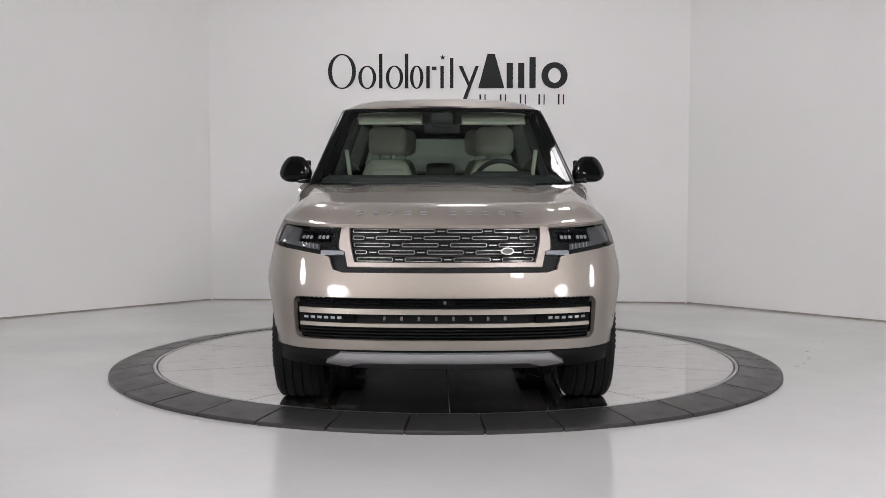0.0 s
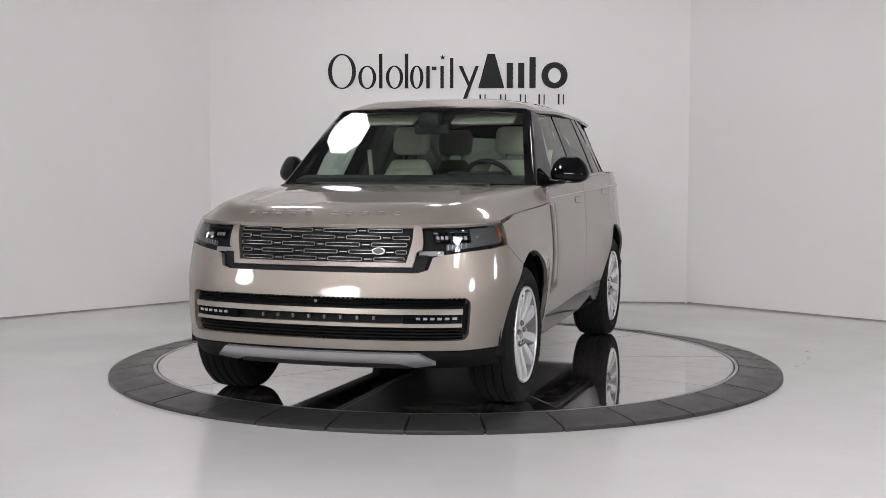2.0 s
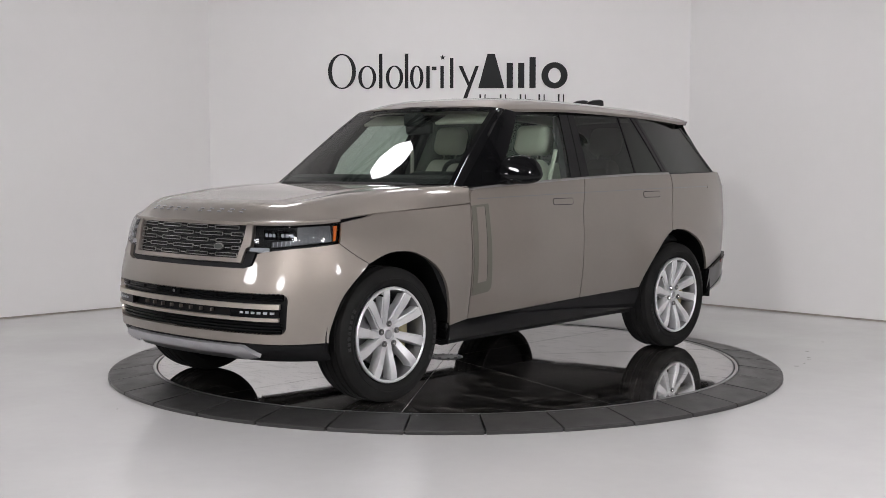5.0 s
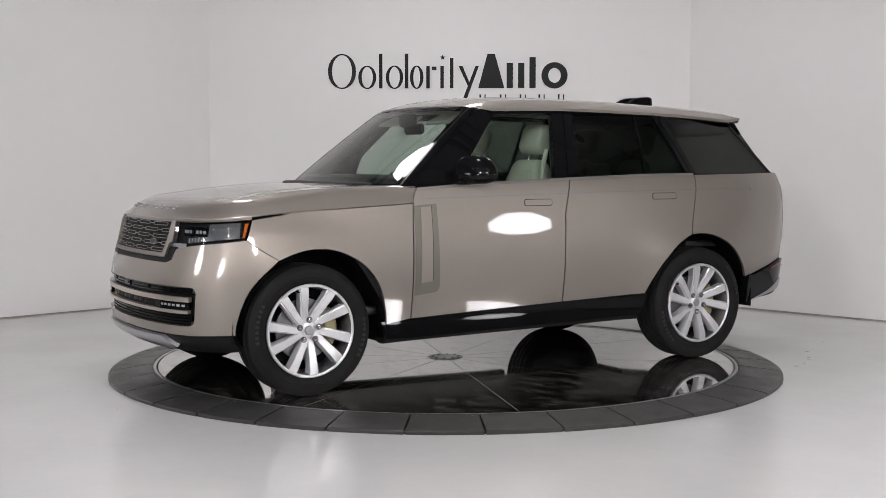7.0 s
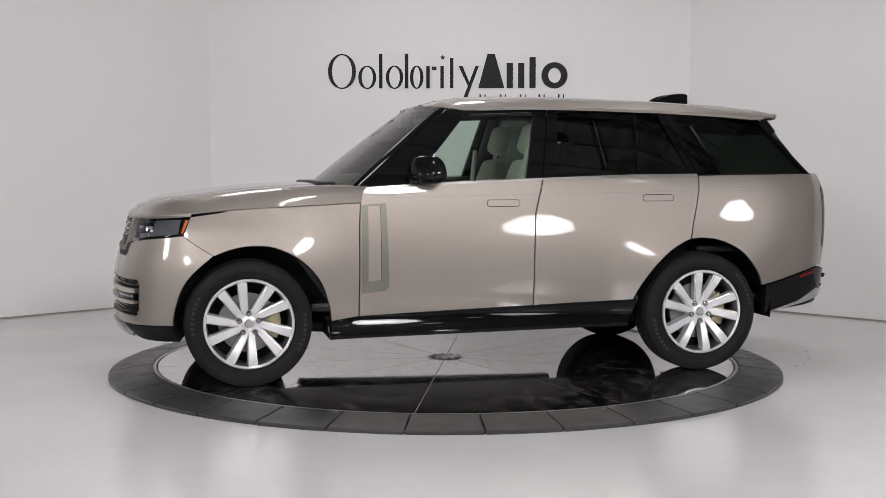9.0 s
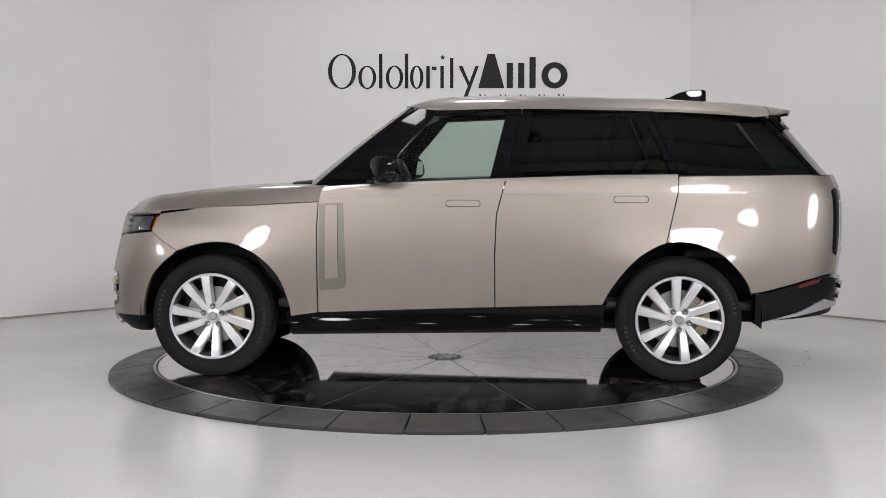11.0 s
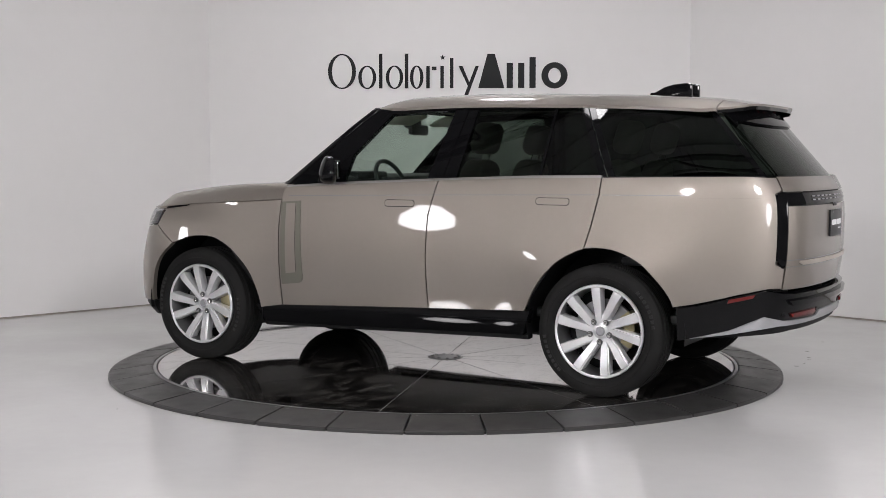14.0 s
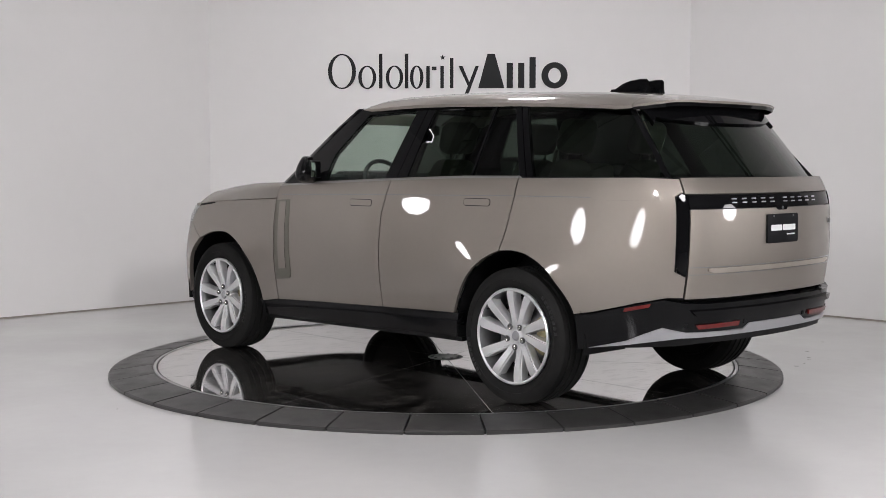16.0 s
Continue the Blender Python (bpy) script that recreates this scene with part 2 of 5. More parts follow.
def skin(poly, f, du=0.04, dv=0.04, rim=0.018, off=0.0, shape=None):
    """A panel: the outline poly laid on the surface f, with its edge turned inwards."""
    verts, faces = cells(poly, du, dv)
    pos, nor = [], []
    e = 0.002
    for a, b in verts:
        p = Vector(f(a, b))
        n = (Vector(f(a + e, b)) - Vector(f(a - e, b))).cross(Vector(f(a, b + e)) - Vector(f(a, b - e))).normalized()
        pos.append(p)
        nor.append(n)
    mid = sum(pos, Vector()) / len(pos)
    nm = sum(nor, Vector())
    flip = nm.dot(mid - CENTRE) < 0
    if flip:
        faces = [g[::-1] for g in faces]
        nor = [-n for n in nor]
    pos = [p + n * off for p, n in zip(pos, nor)]
    edges = {}
    for g in faces:
        for k in range(len(g)):
            edges[(g[k - 1], g[k])] = 1
    k0 = len(pos)
    inner = {}
    allv, allf = list(pos), list(faces)
    if rim:
        for (a, b) in edges:
            if (b, a) not in edges:
                for q in (a, b):
                    if q not in inner:
                        inner[q] = len(allv)
                        allv.append(pos[q] - nor[q] * rim)
                allf.append((b, a, inner[a], inner[b]))
    s = shape or Shape()
    s.closed = False
    return s.add(allv, allf)


def lerp(xs, ys, x):
    return float(np.interp(x, xs, ys))


def smooth(a, b, x):
    t = min(1, max(0, (x - a) / (b - a)))
    return t * t * (3 - 2 * t)


def rounded(x0, z0, x1, z1, r, n=5):
    out = []
    for cx, cz, a0 in ((x1 - r, z1 - r, 0), (x0 + r, z1 - r, 90), (x0 + r, z0 + r, 180), (x1 - r, z0 + r, 270)):
        for k in range(n + 1):
            a = radians(a0 + 90 * k / n)
            out.append((cx + r * math.cos(a), cz + r * math.sin(a)))
    return out


def spline(pts, n=12):
    """A smooth line through the points."""
    out = []
    P = [pts[0]] + list(pts) + [pts[-1]]
    for i in range(1, len(P) - 2):
        a, b, c, d = (Vector(p) for p in P[i - 1:i + 3])
        for k in range(n):
            t = k / n
            out.append(0.5 * ((2 * b) + (c - a) * t + (2 * a - 5 * b + 4 * c - d) * t * t + (3 * b - a - 3 * c + d) * t ** 3))
    out.append(Vector(P[-2]))
    return out


# ---- the room ----
def wall_between(name, a, b, h, t=0.15, material=WALL, flip=False):
    a, b = Vector((*a, 0)), Vector((*b, 0))
    d = (b - a).normalized()
    n = Vector((-d.y, d.x, 0)) * (-t if flip else t)
    s = Shape()
    s.add([a, b, b + n, a + n, a + Vector((0, 0, h)), b + Vector((0, 0, h)), b + n + Vector((0, 0, h)), a + n + Vector((0, 0, h))],
          [(0, 1, 2, 3), (4, 5, 6, 7), (0, 1, 5, 4), (1, 2, 6, 5), (2, 3, 7, 6), (3, 0, 4, 7)])
    return tagged(part(name, s, material), "plain white painted studio wall", "wall", kind="structure")


ROOM_H = 5.2
WA, WB = (-2.443, 4.104), (2.461, 3.832)
WL, WR = (-6.7, -0.04), (6.3, 0.08)
BACK_Y = -13.0
wall_between("wall_north", WA, WB, ROOM_H)
wall_between("wall_north_west", WL, WA, ROOM_H)
wall_between("wall_north_east", WB, WR, ROOM_H)
# walls out of view, added dark so that gloss parts mirror darkness
HALL = mat("grey_hall_wall", (0.13, 0.13, 0.13), 0.7, 0, 0, 0.15, 1, bump=0.1, bump_scale=20)
for name, a, b in (("wall_west", (-6.7, BACK_Y), WL), ("wall_east", WR, (6.3, BACK_Y)), ("wall_south", (6.3, BACK_Y), (-6.7, BACK_Y))):
    tagged(wall_between(name, a, b, ROOM_H, material=HALL), "unseen dark grey hall wall behind the studio")
fl = Shape().add([(-6.9, BACK_Y - 0.2, 0), (6.5, BACK_Y - 0.2, 0), (6.5, 4.4, 0), (-6.9, 4.4, 0), (-6.9, BACK_Y - 0.2, -0.1), (6.5, BACK_Y - 0.2, -0.1), (6.5, 4.4, -0.1), (-6.9, 4.4, -0.1)],
                 [(0, 1, 2, 3), (7, 6, 5, 4), (0, 4, 5, 1), (1, 5, 6, 2), (2, 6, 7, 3), (3, 7, 4, 0)])
tagged(part("floor", fl, FLOOR), "glossy light grey epoxy floor", "floor", kind="structure")
cl = Shape()
cl.box((-0.2, -4.3, ROOM_H + 0.05), (13.6, 17.8, 0.1))
for k in range(30):
    cl.box((-0.2, -13 + k * 0.6, ROOM_H - 0.03), (13.4, 0.22, 0.06))
tagged(part("ceiling", cl, CEILING), "pale corrugated metal hall ceiling", "ceiling", kind="structure")


def rafter(y):
    s = Shape()
    s.box((-0.2, y, 4.95), (13.2, 0.09, 0.06)).box((-0.2, y, 4.5), (13.2, 0.09, 0.06))
    for k in range(14):
        x = -6.4 + k * 0.92
        s.tube([(x, y, 4.52), (x + 0.46, y, 4.93)], 0.022, 6).tube([(x + 0.46, y, 4.93), (x + 0.92, y, 4.52)], 0.022, 6)
    return tagged(part("rafter", s, RAFTER), "dark steel lattice rafter under the ceiling", "rafter", "ceiling rafters")


for y in (-11.5, -9.2, -6.9, -4.6, -2.3, 0.0, 2.3):
    rafter(y)


def softbox(eye, target, r=0.62):
    """A hanging eight-sided softbox."""
    ob = thing("softbox", "octagonal white studio softbox hanging out of view from the ceiling", "studio light", "studio softboxes")
    oct8 = [(math.cos(radians(22.5 + 45 * k)), math.sin(radians(22.5 + 45 * k))) for k in range(8)]
    s = Shape().add([(a * r, b * r, 0) for a, b in oct8], [tuple(range(8))[::-1]])
    s.closed = False
    part("diffuser", s, FILL_BOX if r > 0.5 else SOFTBOX if eye[2] > 3 else STAND_BOX, ob, "glowing white cloth diffuser")
    h = Shape()
    h.add([(a * r * 1.02, b * r * 1.02, -0.03) for a, b in oct8] + [(a * r * 1.02, b * r * 1.02, 0.05) for a, b in oct8] + [(a * 0.12, b * 0.12, 0.42) for a, b in oct8],
          [(k, (k + 1) % 8, (k + 1) % 8 + 8, k + 8) for k in range(8)] + [(k + 8, (k + 1) % 8 + 8, (k + 1) % 8 + 16, k + 16) for k in range(8)] + [tuple(range(16, 24))])
    part("housing", h, TRIM_BLACK, ob, "black cloth housing")
    ob.matrix_basis = look(eye, target)
    if eye[2] > 3:
        part("hanger", Shape().tube([(0, 0, 0.4), ob.matrix_basis.inverted() @ Vector((eye[0], eye[1], ROOM_H))], 0.012, 8), RAFTER, ob)
    else:
        tagged(ob, "octagonal white studio softbox on a black tripod stand")
        back = ob.matrix_basis @ Vector((0, 0, 0.4))
        inv = ob.matrix_basis.inverted()
        part("stand_pole", Shape().tube([inv @ back, inv @ Vector((back.x, back.y, 0.0))], 0.016, 8), RAFTER, ob)
        for a in (0, 120, 240):
            part("stand_leg", Shape().tube([inv @ Vector((back.x, back.y, 0.5)), inv @ Vector((back.x + 0.4 * math.cos(radians(a)), back.y + 0.4 * math.sin(radians(a)), 0.012))], 0.011, 6), RAFTER, ob)
    return ob


for eye, r, aim in SOFTBOXES:
    softbox(eye, aim, r)


def downlight(x, y):
    ob = thing("spotlight", "small bright ceiling spotlight", "spotlight", "ceiling spotlights")
    part("can", Shape().lathe([(0.18, 0.0), (0.18, 0.07), (0.1, 0.09), (0.0, 0.15), (0.0, 0.14), (0.04, 0.125)], 16, "Z"), RAFTER, ob)
    part("bulb", Shape().lathe([(0.03, 0.0), (0.03, 0.12)], 16, "Z"), DOWNLIGHT, ob, "bright round lamp")
    ob.matrix_basis = pose(x, y, 4.22)
    part("stem", Shape().tube([(0, 0, 0.17), (0, 0, 0.29)], 0.01, 6), RAFTER, ob)
    return ob


for x, y in ((-3.2, -6.9), (-1.1, -6.9), (1.2, -6.9), (3.1, -6.9), (-2.4, -4.6), (2.3, -4.6), (0.2, -9.2), (-4.6, -4.6), (4.5, -4.6), (-2.2, -9.2), (2.4, -9.2), (-0.9, -11.5), (1.1, -11.5), (-3.4, -11.5), (3.5, -11.5), (0.1, -6.9), (-4.9, -9.2), (4.8, -9.2)):
    downlight(x, y)

# thin brown strip that draws the line between wall and floor
for k, (a, b) in enumerate(((WL, WA), (WA, WB), (WB, WR))):
    a, b = Vector((*a, 0)), Vector((*b, 0))
    d = (b - a).normalized()
    n = Vector((d.y, -d.x, 0))
    s = Shape()
    s.prism([(0, 0.0005), (0.022, 0.0005), (0.012, 0.009), (0, 0.014)], (b - a).length - 0.03, lambda p, q, t: a + n * (p + 0.0005) + d * (t + 0.015) + Vector((0, 0, q)))
    tagged(part("trim", s, mat("brown_bead", (0.24, 0.215, 0.19), 0.7, 0, 0, 0.4, 3)), "thin brown bead where the wall meets the floor", "trim", kind="structure")

# ---- wall sign ----
SIGN_D = Vector((WB[0] - WA[0], WB[1] - WA[1], 0)).normalized()
SIGN_N = Vector((SIGN_D.y, -SIGN_D.x, 0))


def sign_at(px, pz, d):
    """px along the sign from its left end, pz height, d out of the wall."""
    base = Vector((-1.208, 4.036, 0))
    return base + SIGN_D * px + SIGN_N * (0.001 + d) + Vector((0, 0, pz))


sign = thing("wall_sign", "large black company sign shapes on white wall", "wall sign")
U = 2.447 / 424.0


def sign_ring(x0, x1, y0, y1, thin, thick):
    """A round shape from its outer box, in sign units."""
    cx, cz, rx, rz = (x0 + x1) / 2, -(y0 + y1) / 2, (x1 - x0) / 2, (y1 - y0) / 2
    n = 28
    outer = [(cx + rx * math.cos(2 * math.pi * k / n), cz + rz * math.sin(2 * math.pi * k / n)) for k in range(n)]
    inner = [(cx + (rx - thick) * math.cos(2 * math.pi * k / n), cz + (rz - thin) * math.sin(2 * math.pi * k / n)) for k in range(n)]
    s = Shape()
    vs = [sign_at(a * U, 2.184 + (b + 158) * U, d) for d in (0, 0.012) for ring in (outer, inner) for a, b in ring]
    fs = []
    for k in range(n):
        j = (k + 1) % n
        fs += [(2 * n + k, 2 * n + j, 3 * n + j, 3 * n + k), (k, j, 2 * n + j, 2 * n + k), (n + k, n + j, 3 * n + j, 3 * n + k), (k, j, n + j, n + k)]
    s.add(vs, fs)
    return part("round_mark", s, SIGN_BLACK, sign)


def sign_bar(pts):
    s = Shape().prism([(x, -y) for x, y in pts], 0.012, lambda a, b, d: sign_at(a * U, 2.184 + (b + 158) * U, d))
    return part("bar_mark", s, SIGN_BLACK, sign)


def bar(x0, y0, x1, y1):
    return sign_bar([(x0, y0), (x1, y0), (x1, y1), (x0, y1)])


sign_ring(0, 50, 96, 158, 2.2, 7)
sign_ring(54, 86, 117, 158, 2.0, 6)
bar(91, 96, 97, 157)
sign_ring(103, 134, 117, 158, 2.0, 6)
bar(137, 96, 143, 157)
sign_ring(146, 170, 117, 158, 2.0, 6)
bar(175, 118, 181, 157)
bar(185, 119, 193, 125)
bar(200, 118, 206, 157)
bar(217, 104, 223, 157)
sign_bar([(262, 118), (268, 118), (246, 178), (239, 178)])
sign_bar([(232, 118), (239, 118), (252, 148), (249, 154)])
sign_bar([(267, 157), (283, 97), (296, 97), (313, 157)])
bar(317, 113, 328, 157)
bar(337, 113, 348, 157)
bar(357, 103, 368, 157)
sign_ring(378, 424, 112, 158, 10, 12)
star = [((5.2 if k % 2 == 0 else 2.1) * math.sin(math.pi * k / 5) + 204, 103 - (5.2 if k % 2 == 0 else 2.1) * math.cos(math.pi * k / 5)) for k in range(10)]
sign_bar(star)
for x in (267, 303, 338, 371, 405):
    bar(x + 2, 168, x + 5, 186)
    bar(x + 11, 168, x + 13, 186)

# ---- the turntable ----
R_IN, R_OUT = 2.03, 2.335


def ramp_plate():
    """One wedge of the ramp ring, with a chamfered edge."""
    s = Shape()
    half = radians(360 / 34 / 2) - 0.0028
    n = 4
    prof = [(R_IN + 0.012, 0.0), (R_IN + 0.012, 0.05), (R_IN + 0.02, 0.056), (R_OUT - 0.06, 0.03), (R_OUT - 0.008, 0.022), (R_OUT, 0.016), (R_OUT, 0.0)]
    vs, fs = [], []
    for i in range(n + 1):
        a = -half + 2 * half * i / n
        vs += [(r * math.sin(a), -r * math.cos(a), z) for r, z in prof]
    k = len(prof)
    for i in range(n):
        fs += [(i * k + q, (i + 1) * k + q, (i + 1) * k + (q + 1) % k, i * k + (q + 1) % k) for q in range(k)]
    fs += [tuple(range(k)), tuple(range(n * k, n * k + k))]
    s.add(vs, fs)
    return s


ring = thing("ramp_ring", "dark rubber ramp ring of wedge plates round turntable", "turntable ramp")
plate_mesh = ramp_plate().mesh("plate", RAMP, 20)
screw_mesh = Shape().lathe([(0.0, 0.007), (0.003, 0.006), (0.004, 0.0)], 8, "Z").mesh("screw", DARK_METAL)
for k in range(34):
    p = part("plate", plate_mesh, RAMP, ring)
    p.matrix_basis = pose(0, 0, random.uniform(-0.0015, 0.0015), 0, 0, k * 360 / 34 - 0.1)
    for a in (-4.2, 4.2):
        q = part("screw", screw_mesh, DARK_METAL, p)
        q.matrix_basis = pose(2.08 * math.sin(radians(a)), -2.08 * math.cos(radians(a)), 0.0505)
tagged(part("ramp_underlay", Shape().lathe([(0.001, R_IN + 0.02), (0.012, R_IN + 0.02), (0.012, R_OUT - 0.015), (0.001, R_OUT - 0.015)], 128, "Z", close=True), TRIM_BLACK, ring))
part("steel_rim", Shape().lathe([(0.0, R_IN - 0.012), (0.053, R_IN - 0.012), (0.054, R_IN - 0.006), (0.053, R_IN + 0.008), (0.0, R_IN + 0.008)], 160, "Z", close=True), DISC_EDGE, ring, "bright steel rim")

ring.location.y = -0.007

chip = mat("floor_chip_dark", (0.16, 0.155, 0.15), 0.6)
for cx, cy, size in ((2.76, 0.59, 0.016), (2.69, 0.3, 0.02), (2.66, 0.2, 0.015), (2.58, 0.03, 0.013), (2.49, -0.09, 0.018), (3.03, 1.1, 0.02), (-1.92, -1.65, 0.009)):
    n = 9
    ring9 = [(cx + size * random.uniform(0.25, 1.0) * math.cos(2 * math.pi * k / n), cy + size * random.uniform(0.25, 1.0) * math.sin(2 * math.pi * k / n)) for k in range(n)]
    tagged(part("floor_chip", Shape().prism(ring9, 0.0012, lambda a, b, d: (a, b, 0.0003 + d)), chip), "small dark chip in the grey floor coating", "floor mark", "floor chips")

disc = thing("turntable", "polished mirror-like turntable disc with radial joints", "turntable")
for k in range(10):
    s = Shape()
    a0, a1 = radians(18 + 36 * k), radians(18 + 36 * (k + 1))
    g = 0.0026
    n = 12
    top = []
    for i in range(n + 1):
        a = a0 + (a1 - a0) * i / n
        shift = g if i == 0 else (-g if i == n else 0)
        for r in (0.126, R_IN - 0.02):
            top.append((r * math.cos(a) - shift * math.sin(a), r * math.sin(a) + shift * math.cos(a), 0))
    m = len(top)
    fs = []
    for i in range(n):
        fs += [(2 * i, 2 * i + 1, 2 * i + 3, 2 * i + 2)]
        fs += [(2 * i + 1, m + 2 * i + 1, m + 2 * i + 3, 2 * i + 3), (2 * i, 2 * i + 2, m + 2 * i + 2, m + 2 * i)]
    fs += [(0, m, m + 1, 1), (2 * n, 2 * n + 1, m + 2 * n + 1, m + 2 * n)]
    s.add(top + [(x, y, -0.03) for x, y, z in top], fs)
    part("sector", s, DISC, disc, sharp=20)
part("under_plate", Shape().lathe([(-0.003, 0.0), (-0.003, R_IN - 0.022), (-0.035, R_IN - 0.022), (-0.035, 0.0)], 96, "Z"), SEAM, disc)
hub = part("hub_cover", Shape().lathe([(0.004, 0.0), (0.004, 0.121), (0.0, 0.124), (-0.02, 0.124)], 40, "Z"), DISC_EDGE, disc, "round steel hub cover")
bolt = Shape().lathe([(0.009, 0.0), (0.009, 0.011), (0.004, 0.012)], 10, "Z").mesh("bolt", DARK_METAL)
for k in range(10):
    b = part("bolt", bolt, DARK_METAL, hub)
    b.matrix_basis = pose(0.098 * math.cos(radians(36 * k)), 0.098 * math.sin(radians(36 * k)), 0)

# ---- the car: x forward, y to its left, z up from the table ----
car = thing("car", "champagne metallic luxury suv with black glossy trim", "car")

PLAN = [(2.335, 0), (2.325, 0.25), (2.29, 0.5), (2.225, 0.72), (2.11, 0.872), (1.95, 0.945), (1.7, 0.97), (1.4, 0.973), (0.8, 0.973), (0, 0.973), (-0.8, 0.973),
        (-1.5, 0.965), (-1.95, 0.94), (-2.2, 0.895), (-2.38, 0.836), (-2.50, 0.755), (-2.565, 0.65), (-2.615, 0.45), (-2.637, 0.22), (-2.645, 0)]
LINE = spline(PLAN, 10)
ARC = [0.0]
for a, b in zip(LINE, LINE[1:]):
    ARC.append(ARC[-1] + (b - a).length)
LX, LY = [p.x for p in LINE], [p.y for p in LINE]
TOTAL = ARC[-1]


def ux(x):
    """Way along the body's outline to the place x on its side."""
    return float(np.interp(-x, [-v for v in LX], ARC))


def uf(y):
    """Way along the outline to the place y on the front."""
    return float(np.interp(y, LY[:70], ARC[:70]))


def ur(y):
    """Way back from the rear middle to the place y on the rear."""
    return float(np.interp(y, LY[::-1][:60], [TOTAL - a for a in ARC[::-1][:60]]))




def table(xs, ys):
    """A smooth curve through the pairs, as two dense lists."""
    pts = spline(list(zip(xs, ys)), 10)
    return [p[0] for p in pts], [p[1] for p in pts]


FZ = table([0.2, 0.28, 0.35, 0.45, 0.58, 0.7, 0.8, 0.93, 1.05, 1.15], [-0.2, -0.1, -0.02, 0, 0, -0.012, -0.035, -0.07, -0.1, -0.17])
RZ = table([0.35, 0.5, 0.68, 0.8, 0.92, 1.1, 1.21, 1.31, 1.4], [0.1, 0.05, 0.025, 0.008, 0, 0.0, 0.015, 0.06, 0.13])
KZ = table([0.25, 0.42, 0.57, 0.68, 0.8, 0.92, 1.02, 1.13, 1.2, 1.26, 1.31, 1.36], [0.935, 0.956, 0.98, 0.994, 1.0, 0.997, 0.9885, 0.9755, 0.966, 0.953, 0.934, 0.906])


def half(u, z):
    x, y = lerp(ARC, LX, u), lerp(ARC, LY, u)
    front, rear = smooth(1.75, 2.15, x), smooth(-2.2, -2.5, x)
    k = lerp(KZ[0], KZ[1], z)
    k = k * (1 - max(front, rear)) + (k * 0.5 + 0.5) * max(front, rear)
    flare = 0.048 * (1 - smooth(0.72, 1.02, z)) * (math.exp(-((x - 1.5) / 0.5) ** 4) + math.exp(-((x + 1.5) / 0.5) ** 4))
    fender = 0.045 * smooth(0.95, 1.12, z) * smooth(0.9, 1.7, x)
    x += front * lerp(FZ[0], FZ[1], z) + rear * lerp(RZ[0], RZ[1], z)
    side = min(1.0, y / 0.9)
    return x, y * k + (flare - fender) * side, z


def body(u, z):
    x, y, z = half(abs(u), z)
    return (x, y if u >= 0 else -y, z)


def tail(v, z):
    x, y, z = half(TOTAL - abs(v), z)
    return (x, -y if v >= 0 else y, z)


def side(x, z):
    return half(ux(x), z)


def flipped(f):
    return lambda a, b: (lambda p: (p[0], -p[1], p[2]))(f(a, b))


SIDES = (("left", lambda f: f), ("right", flipped))


def S(pts):
    """Side outline from x, z to way along the outline, z."""
    return [(ux(x), z) for x, z in pts]


def arch(cx, cz, r, a0, a1, n=18):
    return [(cx + r * math.cos(radians(a0 + (a1 - a0) * k / n)), cz + r * math.sin(radians(a0 + (a1 - a0) * k / n))) for k in range(n + 1)]


FRONT_ARCH = [(1.96, 0.36), (1.955, 0.45), (1.91, 0.61), (1.84, 0.715), (1.71, 0.82), (1.58, 0.868), (1.46, 0.882), (1.33, 0.866), (1.18, 0.79), (1.06, 0.66), (1.0, 0.5), (0.985, 0.40)]
FRONT_ARCH = [tuple(p) for p in spline(FRONT_ARCH, 4)]
REAR_ARCH = [(-1.01, 0.49), (-1.06, 0.585), (-1.14, 0.70), (-1.24, 0.80), (-1.34, 0.86), (-1.41, 0.885), (-1.50, 0.893), (-1.62, 0.875), (-1.76, 0.81), (-1.87, 0.70), (-1.925, 0.62), (-1.945, 0.565)]
REAR_ARCH = [tuple(p) for p in spline(REAR_ARCH, 4)]


def cut(path, test):
    return [p for p in path if test(p)]


fender_poly = [(0.805, 1.135), (0.815, 0.98), (0.815, 0.425)] + cut(FRONT_ARCH, lambda p: p[0] < 1.70)[::-1] + [(1.71, 0.825), (1.915, 0.945), (1.86, 1.055), (1.63, 1.082), (1.61, 1.092), (1.19, 1.115)]
front_door_poly = [(0.80, 1.135), (0.807, 0.98), (0.807, 0.425), (0.26, 0.447), (-0.327, 0.468), (-0.325, 0.81), (-0.335, 1.06), (-0.392, 1.277), (0.27, 1.25), (0.49, 1.238), (0.70, 1.23), (0.772, 1.222), (0.786, 1.2)]
rear_door_poly = [(-0.40, 1.277), (-0.343, 1.06), (-0.333, 0.81), (-0.335, 0.468), (-1.01, 0.49)] + cut(REAR_ARCH, lambda p: p[0] > -1.405)[1:] + [(-1.405, 0.887), (-1.44, 1.03), (-1.478, 1.2), (-1.484, 1.302), (-1.03, 1.298)]
quarter_poly = [(-1.492, 1.302), (-1.486, 1.2), (-1.448, 1.03), (-1.413, 0.889)] + cut(REAR_ARCH, lambda p: p[0] < -1.415) + [(-2.05, 0.583), (-2.30, 0.645)]
quarter_tail = [(TOTAL - ur(0.78), 0.68), (TOTAL - ur(0.722), 0.68), (TOTAL - ur(0.722), 0.79), (TOTAL - ur(0.735), 0.795), (TOTAL - ur(0.768), 0.82), (TOTAL - ur(0.77), 1.215), (TOTAL - ur(0.735), 1.236), (TOTAL - ur(0.735), 1.305), (ux(-2.3), 1.312)]
